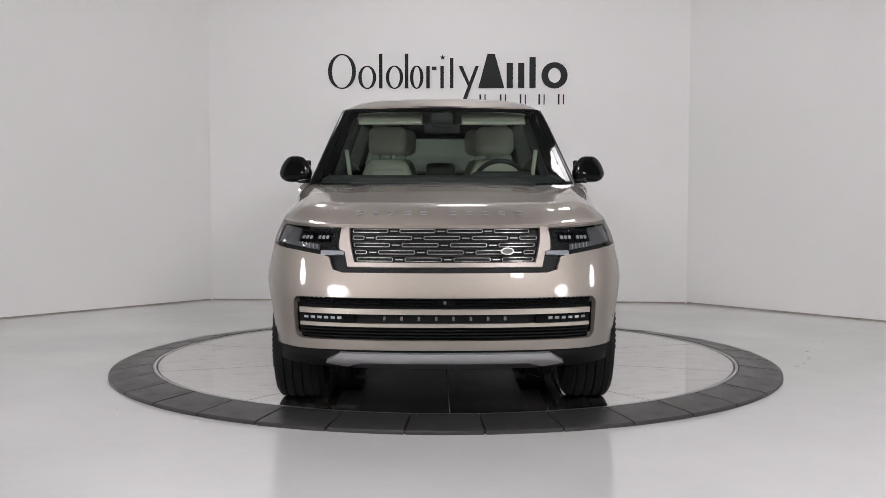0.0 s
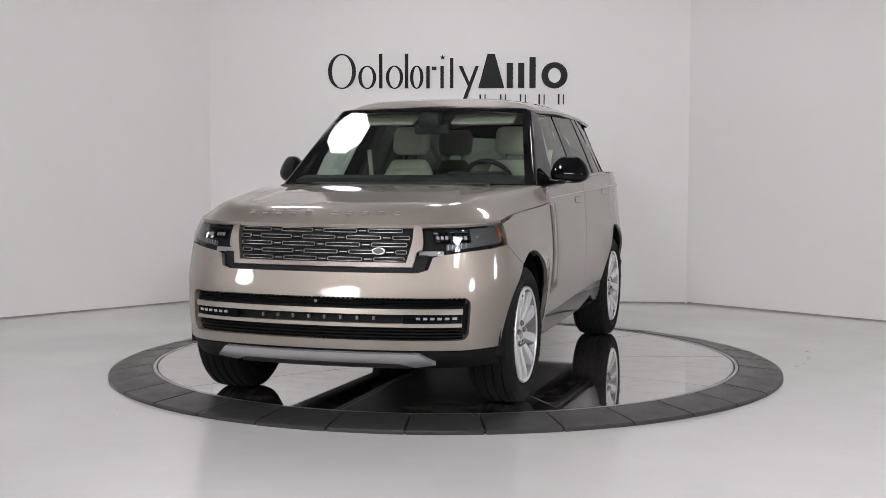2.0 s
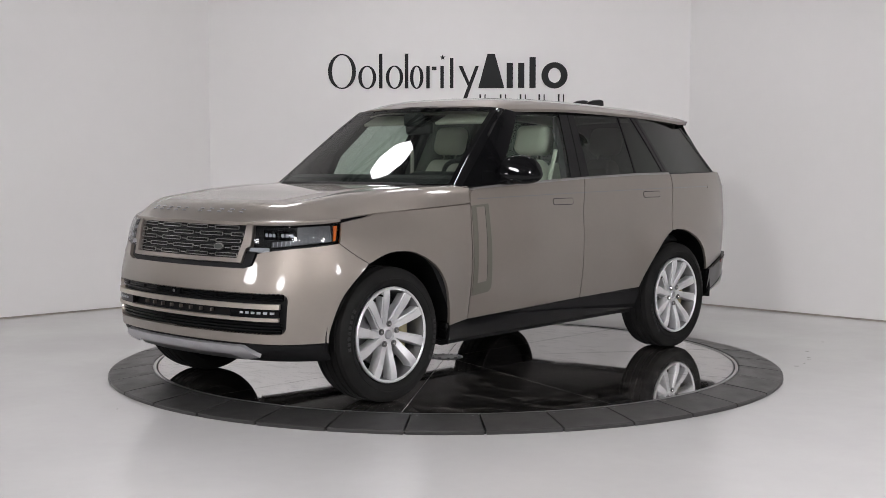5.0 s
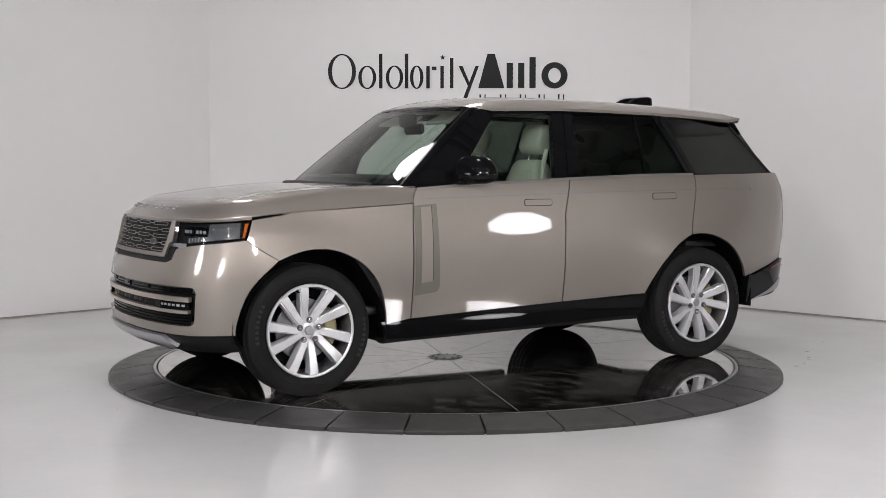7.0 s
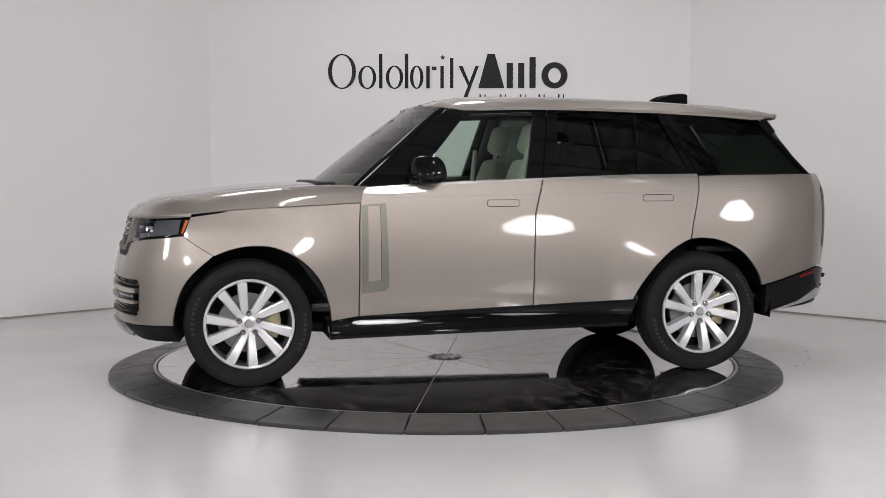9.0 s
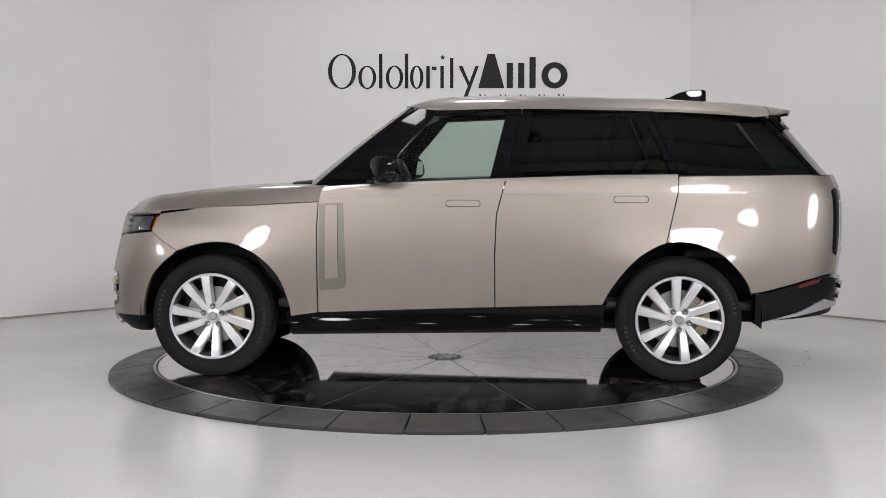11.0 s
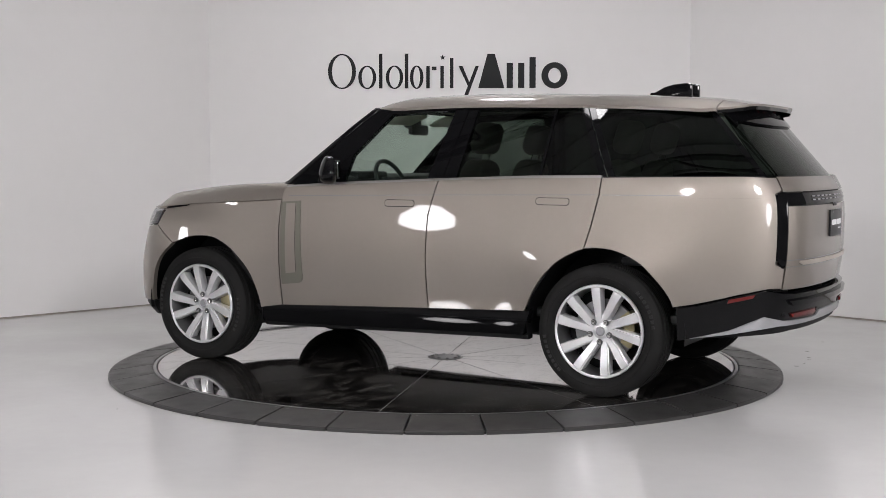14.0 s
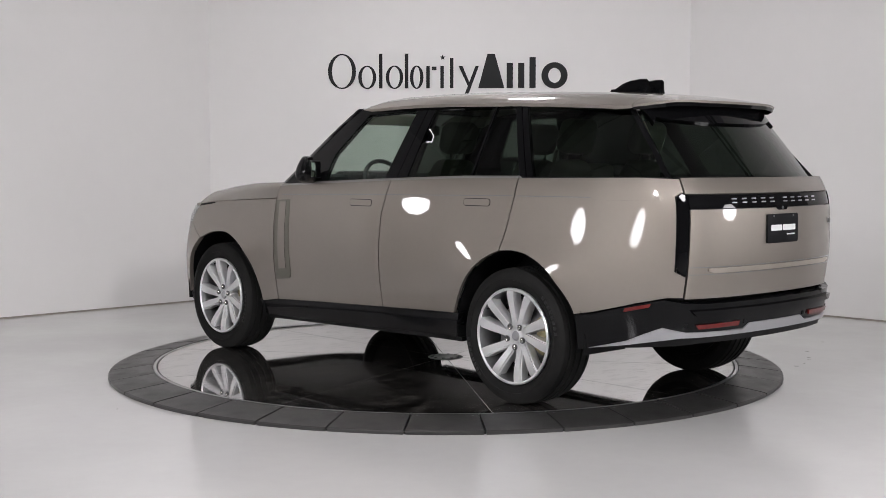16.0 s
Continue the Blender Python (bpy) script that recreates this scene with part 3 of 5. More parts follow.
def sill_face(u, z):
    """The sill bulges between its upper and lower edge."""
    x, y, z = body(u, z)
    t = (z - 0.29) / 0.19
    return (x, y - 0.02 + 0.012 * t + 0.012 * math.sin(math.pi * min(1, max(0, t))) ** 0.8, z)


for sd, F in SIDES:
    part("fender", skin(S(fender_poly), F(body), 0.03, 0.03), PAINT, car)
    door = part("front_door", skin(S(front_door_poly), F(body), 0.04, 0.035), PAINT, car)
    rdoor = part("rear_door", skin(S(rear_door_poly), F(body), 0.04, 0.035), PAINT, car)
    quarter = part("rear_quarter", skin(S(quarter_poly) + quarter_tail, F(body), 0.025, 0.035), PAINT, car)
    part("inner_sill_backing", skin(S([(0.95, 0.44), (-1.0, 0.5), (-1.3, 0.9), (-1.9, 0.9), (-2.3, 0.7), (-2.3, 1.2), (-1.4, 1.25), (0.75, 1.2), (1.6, 1.06), (1.85, 1.02), (1.9, 0.95), (1.3, 0.93)]), F(body), 0.08, 0.08, rim=0, off=-0.02), TRIM_BLACK, car)
    # black sill with its seams
    part("sill", skin(S([(1.02, 0.415), (0.985, 0.30), (0.81, 0.295), (0.27, 0.305), (-0.32, 0.32), (-0.99, 0.335), (-1.04, 0.485), (-0.32, 0.462), (0.26, 0.44), (0.8, 0.42)]), F(sill_face), 0.05, 0.015, rim=0.06, off=-0.006), GLOSS_BLACK, car, "glossy black side sill")
    part("sill_lip", skin(S([(1.0, 0.295), (-1.0, 0.328), (-1.0, 0.30), (0.98, 0.265)]), F(body), 0.08, 0.03, rim=0.05, off=-0.05), TRIM_BLACK, car)
    # wheel arch liners
    for cx in (1.4985, -1.4985):
        s = Shape()
        s.closed = False
        n = 20
        vs, fs = [], []
        for i in range(n + 1):
            a = radians(-8 + (203 if cx > 0 else 196) * i / n)
            for y in (0.94, 0.58):
                p = (cx - 0.02 + 0.50 * math.cos(a), y if sd == "left" else -y, 0.41 + 0.49 * math.sin(a))
                vs.append(p)
        for i in range(n):
            fs.append((2 * i, 2 * i + 1, 2 * i + 3, 2 * i + 2))
        fs.append(tuple(2 * i + 1 for i in range(n + 1)))
        part("arch_liner", s.add(vs, fs), TRIM_BLACK, car)
    # flush door handles
    for d, x0, x1, z in ((door, -0.237, -0.015, 1.13), (rdoor, -1.298, -1.078, 1.158)):
        part("handle_gap", skin(S(rounded(x0, z - 0.023, x1, z + 0.023, 0.02)), F(body), 0.02, 0.02, rim=0.003, off=0.001), TRIM_BLACK, d)
        part("door_handle", skin(S(rounded(x0 + 0.004, z - 0.019, x1 - 0.004, z + 0.019, 0.017)), F(body), 0.02, 0.02, rim=0.006, off=0.0035), PAINT, d)
    # side vent blade
    part("side_vent", skin(S([(0.797, 1.125), (0.64, 1.135), (0.622, 0.63), (0.625, 0.607), (0.635, 0.592), (0.652, 0.583), (0.797, 0.568)]), F(body), 0.03, 0.03, rim=0.004, off=0.004), VENT, door, "satin grey-green vertical vent blade")
    part("vent_strip", skin(S([(0.755, 1.115), (0.675, 1.118), (0.67, 0.655), (0.757, 0.645)]), F(body), 0.03, 0.03, rim=0.002, off=0.0055), PAINT, door)
    part("vent_line", skin(S([(0.679, 1.12), (0.676, 1.12), (0.671, 0.655), (0.674, 0.655)]), F(body), 0.02, 0.04, rim=0.002, off=0.0058), TRIM_BLACK, door)
    # crease under the belt: dark strip in place of the shade along its edge
    for d, a, b, za, zb in ((door, 0.74, -0.37, 1.166, 1.186), (rdoor, -0.372, -1.465, 1.186, 1.201), (quarter, -1.5, -2.36, 1.201, 1.205)):
        part("crease_shade", skin(S([(a, za - 0.0022), (a, za + 0.0022), (b, zb + 0.0022), (b, zb - 0.0022)]), F(body), 0.06, 0.01, rim=0.002, off=0.0012), DARK_METAL, d)
    part("flank_trim", skin(S(rounded(-2.42, 1.19, -2.02, 1.213, 0.01)), F(body), 0.03, 0.02, rim=0.004, off=0.004), PAINT, quarter)
    # belt strip
    part("belt_strip", skin(S([(0.765, 1.226), (0.49, 1.24), (0.27, 1.252), (-0.4, 1.279), (-1.03, 1.30), (-1.484, 1.304), (-1.484, 1.318), (-1.03, 1.314), (-0.4, 1.293), (0.27, 1.266), (0.49, 1.254), (0.765, 1.236)]), F(body), 0.06, 0.02, rim=0.03, off=-0.004), SLOT, car, "satin metal belt strip")
    # fuel of light at the tail: the upright lamp
    tl = part("tail_lamp", skin([(TOTAL - ur(0.7655), 0.865), (TOTAL - ur(0.766), 1.19), (TOTAL - ur(0.76), 1.212), (TOTAL - ur(0.745), 1.224), (TOTAL - ur(0.718), 1.224), (TOTAL - ur(0.718), 0.80), (TOTAL - ur(0.735), 0.806), (TOTAL - ur(0.752), 0.822), (TOTAL - ur(0.762), 0.842)], F(body), 0.012, 0.03, rim=0.02, off=0.002), GLOSS_BLACK, car, "smoked black upright tail lamp")

# tailgate
part("tailgate", skin([(-ur(0.712), 0.672), (ur(0.712), 0.672), (ur(0.712), 1.145), (-ur(0.712), 1.145)], tail, 0.04, 0.03), PAINT, car)
part("tailgate_shoulder", skin([(-ur(0.728), 1.228), (ur(0.728), 1.228), (ur(0.728), 1.312), (-ur(0.728), 1.312)], tail, 0.05, 0.02, rim=0.05), PAINT, car)
band = part("tailgate_band", skin([(-ur(0.715), 1.15), (ur(0.715), 1.15), (ur(0.715), 1.222), (-ur(0.715), 1.222)], tail, 0.05, 0.02, off=-0.004), GLOSS_BLACK, car, "gloss black name band")
part("tailgate_backing", skin([(-ur(0.78), 0.66), (ur(0.78), 0.66), (ur(0.78), 1.29), (-ur(0.78), 1.29)], tail, 0.06, 0.06, rim=0, off=-0.03), TRIM_BLACK, car)
# thin dark strips paint in the shade of the tailgate's creases
for z0, z1 in ((0.838, 0.842), (0.80, 0.803)):
    part("tailgate_crease_shade", skin([(-ur(0.708), z0), (ur(0.708), z0), (ur(0.708), z1), (-ur(0.708), z1)], tail, 0.06, 0.01, rim=0.002, off=0.0012), DARK_METAL, car)
part("tailgate_strip", skin([(-ur(0.56), 0.808), (ur(0.56), 0.808), (ur(0.60), 0.82), (ur(0.60), 0.833), (-ur(0.60), 0.833), (-ur(0.60), 0.82)], tail, 0.05, 0.006, rim=0.006, off=0.006), BLADE, car, "bright champagne tailgate strip")
for k in range(10):
    y = -0.425 + k * 0.084 + (0.05 if k > 4 else 0)
    for q in (1.179, 1.199):
        part("name_bar", skin(rounded(y - 0.019, q - 0.0035, y + 0.019, q + 0.0035, 0.002, 2), tail, 0.02, 0.02, rim=0.004, off=0.003), SILVER, band, "plain chrome name bar")
part("tailgate_latch", skin([(-0.065, 1.152), (0.065, 1.152), (0.04, 1.132), (-0.04, 1.132)], tail, 0.03, 0.01, rim=0.012, off=0.006), GLOSS_BLACK, band, "black latch cover with a camera")
part("camera_eye", skin(rounded(-0.01, 1.136, 0.01, 1.15, 0.006, 3), tail, 0.02, 0.02, rim=0.003, off=0.009), DARK_METAL, band)
oval = [(ur(0.625) + 0.034 * math.cos(2 * math.pi * k / 20), 1.052 + 0.018 * math.sin(2 * math.pi * k / 20)) for k in range(20)]
tail_badge = part("badge", skin(oval, tail, 0.02, 0.02, rim=0.006, off=0.005), SLOT, car, "plain oval badge")
part("badge_face", skin([(ur(0.625) + (a - ur(0.625)) * 0.78, 1.052 + (b - 1.052) * 0.72) for a, b in oval], tail, 0.02, 0.02, rim=0.002, off=0.007), BADGE, tail_badge)
for sg in (1, -1):
    part("plate_screw", skin(rounded(sg * 0.1 - 0.006, 1.092, sg * 0.1 + 0.006, 1.104, 0.0055, 4), tail, 0.02, 0.02, rim=0.003, off=0.015), DARK_METAL, car)
plate = part("number_plate", skin(rounded(-0.155, 0.95, 0.155, 1.11, 0.012, 3), tail, 0.06, 0.06, rim=0.012, off=0.012), PLATE, car, "black dealer plate with white bars")
for k, (a, b) in enumerate(((-0.125, -0.02), (-0.012, 0.122))):
    part("print_bar", skin(rounded(a, 1.018, b, 1.05, 0.006, 2), tail, 0.06, 0.06, rim=0.001, off=0.0135), WHITE_MARK, plate)
part("print_bar", skin(rounded(0.03, 0.992, 0.115, 1.0, 0.002, 2), tail, 0.06, 0.06, rim=0.001, off=0.0135), WHITE_MARK, plate)

# rear bumper
rb_poly = [(TOTAL - ux(-1.965), 0.375), (TOTAL - ux(-1.965), 0.565), (TOTAL - ux(-2.05), 0.575), (TOTAL - ux(-2.3), 0.638), (ur(0.79), 0.672), (ur(0.73), 0.655), (ur(0.64), 0.648)]
rb_low = [(ur(0.3), 0.50), (ur(0.66), 0.49), (ur(0.78), 0.47), (TOTAL - ux(-2.25), 0.43)]
rb_full = rb_poly + [(-a, b) for a, b in rb_poly[::-1]] + [(-a, b) for a, b in rb_low[::-1]] + rb_low
part("rear_bumper", skin(rb_full, tail, 0.03, 0.03, rim=0.06, off=0.022), GLOSS_BLACK, car, "gloss black rear bumper")
part("bumper_step", skin([(-ur(0.66), 0.585), (ur(0.66), 0.585), (ur(0.69), 0.615), (-ur(0.69), 0.615)], tail, 0.03, 0.01, rim=0.06, off=0.042), GLOSS_BLACK, car, "gloss black bumper step")
dif = [(TOTAL - ux(-2.03), 0.39), (TOTAL - ux(-2.25), 0.445), (ur(0.79), 0.525), (ur(0.70), 0.50), (ur(0.32), 0.495), (ur(0.26), 0.525)]
dlow = [(ur(0.4), 0.474), (ur(0.72), 0.472), (TOTAL - ux(-2.3), 0.43)]
part("diffuser_trim", skin(dif + [(-a, b) for a, b in dif[::-1]] + [(-a, b) for a, b in dlow[::-1]] + dlow, tail, 0.04, 0.03, rim=0.03, off=0.03), SILVER, car, "silver lower bumper trim")
dd = [(TOTAL - ux(-2.08), 0.392), (TOTAL - ux(-2.3), 0.428), (ur(0.72), 0.468)]
part("under_tray", skin(dd + [(-a, b) for a, b in dd[::-1]] + [(-ur(0.60), 0.432), (ur(0.60), 0.432)], tail, 0.05, 0.03, rim=0.2, off=0.012), TRIM_BLACK, car)
for sg in (1, -1):
    part("reflector", skin([(sg * (TOTAL - ux(-2.24)), 0.6), (sg * (TOTAL - ux(-2.39)), 0.632), (sg * (TOTAL - ux(-2.40)), 0.652), (sg * (TOTAL - ux(-2.25)), 0.622)], tail, 0.03, 0.03, rim=0.006, off=0.026), RED, car, "red side reflector")
    part("fog_lamp", skin([(sg * ur(0.36), 0.521), (sg * ur(0.64), 0.517), (sg * ur(0.66), 0.538), (sg * ur(0.36), 0.545)], tail, 0.03, 0.03, rim=0.01, off=0.034), RED, car, "red rear fog lamp")
    for y in (0.30, 0.705):
        part("parking_sensor", skin(rounded(sg * ur(y) - 0.012, 0.522, sg * ur(y) + 0.012, 0.546, 0.011, 4), tail, 0.03, 0.03, rim=0.004, off=0.026), TRIM_BLACK, car)

# front bumper with its wide lower opening
bump_top = [(uf(0.0), 0.803), (uf(0.55), 0.803), (uf(0.605), 0.82), (uf(0.625), 0.885), (uf(0.66), 0.895), (uf(0.80), 0.915), (ux(2.1), 0.925), (ux(1.919), 0.9425), (ux(1.7155), 0.8235)]
arch_f = cut(FRONT_ARCH, lambda p: p[0] > 1.716 and p[1] > 0.4)
low = [(ux(1.96), 0.395), (ux(2.05), 0.395), (uf(0.8), 0.39), (uf(0.4), 0.392)]
half_out = bump_top[1:] + S(arch_f[::-1]) + low
hole = [p for p in rounded(-uf(0.825), 0.445, uf(0.825), 0.672, 0.045, 5) if p[0] > 0]
hole = sorted(hole[:6], key=lambda p: p[0]) + hole[6:][::-1]
right_half = [(0.0, 0.803)] + half_out + [(0.0, 0.392), (0.0, 0.445)] + hole[::-1] + [(0.0, 0.672)]
outline = [right_half, [(-a, b) for a, b in right_half]]
bumper = part("front_bumper", skin(outline, body, 0.028, 0.028, rim=0.03), PAINT, car)
part("lower_grille_backing", skin(rounded(-uf(0.85), 0.42, uf(0.85), 0.70, 0.03), body, 0.05, 0.05, rim=0, off=-0.045), TRIM_BLACK, bumper)
for z in (0.462, 0.48, 0.498, 0.635, 0.65, 0.662):
    part("grille_slat", skin([(-uf(0.80), z - 0.004), (uf(0.80), z - 0.004), (uf(0.80), z + 0.004), (-uf(0.80), z + 0.004)], body, 0.06, 0.02, rim=0.02, off=-0.02), GLOSS_BLACK, bumper)
for z0, z1 in ((0.583, 0.613), (0.515, 0.536)):
    part("bumper_blade", skin([(-uf(0.79), z0 + 0.002), (uf(0.79), z0 + 0.002), (uf(0.79), z1), (-uf(0.79), z1)], body, 0.04, 0.008, rim=0.03, off=0.003), BLADE, bumper, "satin champagne bumper blade")
part("sensor_box", skin(rounded(-0.05, 0.632, 0.05, 0.664, 0.006, 2), body, 0.05, 0.05, rim=0.012, off=-0.012), GLOSS_BLACK, bumper)
part("camera_eye", Shape().lathe([(0.004, 0.0), (0.003, 0.008), (0.0, 0.01)], 12, "X", Matrix.Translation((2.325, 0.0, 0.648))), DARK_METAL, bumper)
for sg in (1, -1):
    for u, z in ((ux(1.985), 0.545), (uf(0.62), 0.652), (uf(0.36), 0.652)):
        part("parking_sensor", skin(rounded(sg * u - 0.011, z - 0.011, sg * u + 0.011, z + 0.011, 0.0105, 4), body, 0.03, 0.03, rim=0.004, off=0.0015 if z < 0.6 else -0.012), PAINT if z < 0.6 else GLOSS_BLACK, bumper)
for k in range(8):
    y = -0.33 + k * 0.094
    part("blade_post", skin([(y - 0.006, 0.553), (y + 0.006, 0.553), (y + 0.006, 0.572), (y - 0.006, 0.572)], body, 0.02, 0.03, rim=0.02, off=-0.016), SATIN, bumper)
for sg in (1, -1):
    lampb = part("day_lamp", skin([(sg * uf(0.49), 0.534), (sg * uf(0.79), 0.539), (sg * uf(0.79), 0.584), (sg * uf(0.49), 0.588)], body, 0.03, 0.02, rim=0.02, off=-0.004), GLOSS_BLACK, bumper, "black lamp unit with small lenses")
    for k in range(6):
        y = 0.56 + k * 0.037
        part("led", skin([(sg * uf(y), 0.557), (sg * uf(y + 0.022), 0.557), (sg * uf(y + 0.022), 0.57), (sg * uf(y), 0.57)], body, 0.02, 0.02, rim=0.004, off=-0.001), LED, lampb)
    part("washer_cover", skin(rounded(sg * uf(0.74) - 0.045, 0.835, sg * uf(0.74) + 0.045, 0.862, 0.004, 2), body, 0.03, 0.03, rim=0.003, off=0.0015), PAINT, bumper)
part("lower_lip", skin([(ux(1.97), 0.385), (ux(2.05), 0.385), (uf(0.8), 0.38), (-uf(0.8), 0.38), (-ux(2.05), 0.385), (-ux(1.97), 0.385), (-ux(1.97), 0.29), (-ux(2.1), 0.28), (-uf(0.6), 0.27), (uf(0.6), 0.27), (ux(2.1), 0.28), (ux(1.97), 0.29)], body, 0.04, 0.03, rim=0.12, off=-0.012), TRIM_BLACK, car, "black lower front valance")
part("skid_plate", skin([(-uf(0.58), 0.375), (-uf(0.66), 0.318), (-uf(0.54), 0.30), (-uf(0.46), 0.325), (uf(0.46), 0.325), (uf(0.54), 0.30), (uf(0.66), 0.318), (uf(0.58), 0.375)][::-1], body, 0.04, 0.02, rim=0.03, off=0.012), SILVER, car, "silver front skid trim")
part("skid_plate_base", skin([(-uf(0.46), 0.322), (uf(0.46), 0.322), (uf(0.52), 0.285), (-uf(0.52), 0.285)], body, 0.06, 0.02, rim=0.05, off=0.004), DARK_METAL, car)
part("underbody", Shape().box((0.1, 0, 0.34), (3.6, 1.2, 0.1), 0.04), TRIM_BLACK, car)
part("engine_bay", Shape().box((1.45, 0, 0.68), (1.2, 1.14, 0.76), 0.05), TRIM_BLACK, car)
part("rear_chassis", Shape().box((-1.6, 0, 0.62), (1.3, 1.14, 0.44), 0.05), TRIM_BLACK, car)

# upper grille
gs = [(uf(0.575), 1.045), (uf(0.533), 1.05), (uf(0.487), 0.858), (-uf(0.487), 0.858), (-uf(0.533), 1.05), (-uf(0.575), 1.045), (-uf(0.568), 0.925), (-uf(0.54), 0.915), (-uf(0.522), 0.834), (uf(0.522), 0.834), (uf(0.54), 0.915), (uf(0.568), 0.925)]
grille = part("upper_grille", skin(gs, body, 0.03, 0.02, rim=0.03, off=0.002), SATIN, car, "satin champagne grille surround with slot mesh")
part("grille_shadow_panel", skin([(-uf(0.9), 0.80), (uf(0.9), 0.80), (uf(0.9), 1.05), (-uf(0.9), 1.05)], body, 0.05, 0.05, rim=0, off=-0.04), TRIM_BLACK, grille)
part("grille_gloss_band", skin([(-uf(0.52), 0.805), (uf(0.52), 0.805), (uf(0.585), 0.822), (uf(0.6), 0.90), (uf(0.535), 0.90), (uf(0.527), 0.83), (-uf(0.527), 0.83), (-uf(0.535), 0.90), (-uf(0.6), 0.90), (-uf(0.585), 0.822)], body, 0.04, 0.02, rim=0.01, off=-0.012), TRIM_BLACK, grille)


def slot(y0, y1, z, h=0.0105, t=0.0035):
    c = 0.005
    s = skin([(y0 + c, z + h), (y0, z + h - c), (y0, z - h + c), (y0 + c, z - h), (y0 + c, z - h + t), (y0 + t, z - h + c), (y0 + t, z + h - c), (y0 + c, z + h - t)], body, 0.05, 0.05, rim=0.005, off=-0.008)
    skin([(y1 - c, z + h), (y1, z + h - c), (y1, z - h + c), (y1 - c, z - h), (y1 - c, z - h + t), (y1 - t, z - h + c), (y1 - t, z + h - c), (y1 - c, z + h - t)], body, 0.05, 0.05, rim=0.005, off=-0.008, shape=s)
    skin([(y0 + c, z + h - t), (y1 - c, z + h - t), (y1 - c, z + h), (y0 + c, z + h)], body, 0.05, 0.05, rim=0.005, off=-0.008, shape=s)
    return skin([(y0 + c, z - h), (y1 - c, z - h), (y1 - c, z - h + t), (y0 + c, z - h + t)], body, 0.05, 0.05, rim=0.005, off=-0.008, shape=s)


for r in range(5):
    z = 1.028 - 0.0378 * r
    edge = lerp([0.87, 1.05], [0.481, 0.524], z)
    period, length = 0.262, 0.198
    start = -edge + (0.005 if r % 2 == 0 else -0.13)
    for k in range(5):
        a, b = start + k * period, start + k * period + length
        a, b = max(a, -edge + 0.004), min(b, edge - 0.004)
        if b - a > 0.04:
            part("slot_bar", slot(a, b, z), SLOT, grille)
        c0, c1 = start + k * period + length + 0.012, start + (k + 1) * period - 0.012
        if c0 > -edge and c1 < edge:
            part("link_bar", skin([(c0, z - 0.002), (c1, z - 0.002), (c1, z + 0.002), (c0, z + 0.002)], body, 0.05, 0.02, rim=0.008, off=-0.01), SLOT, grille)
    part("mesh_slat", skin([(-edge, z - 0.0195), (edge, z - 0.0195), (edge, z - 0.0175), (-edge, z - 0.0175)], body, 0.06, 0.02, rim=0.015, off=-0.02), TRIM_BLACK, grille)
emblem = [(0.335 + 0.036 * math.cos(2 * math.pi * k / 20), 0.918 + 0.019 * math.sin(2 * math.pi * k / 20)) for k in range(20)]
badge = part("badge", skin(emblem, body, 0.02, 0.02, rim=0.01, off=0.004), SLOT, grille, "plain oval badge")
part("badge_rim", skin([(0.335 + (a - 0.335) * 0.8, 0.918 + (b - 0.918) * 0.75) for a, b in emblem], body, 0.02, 0.02, rim=0.002, off=0.006), BADGE, badge)

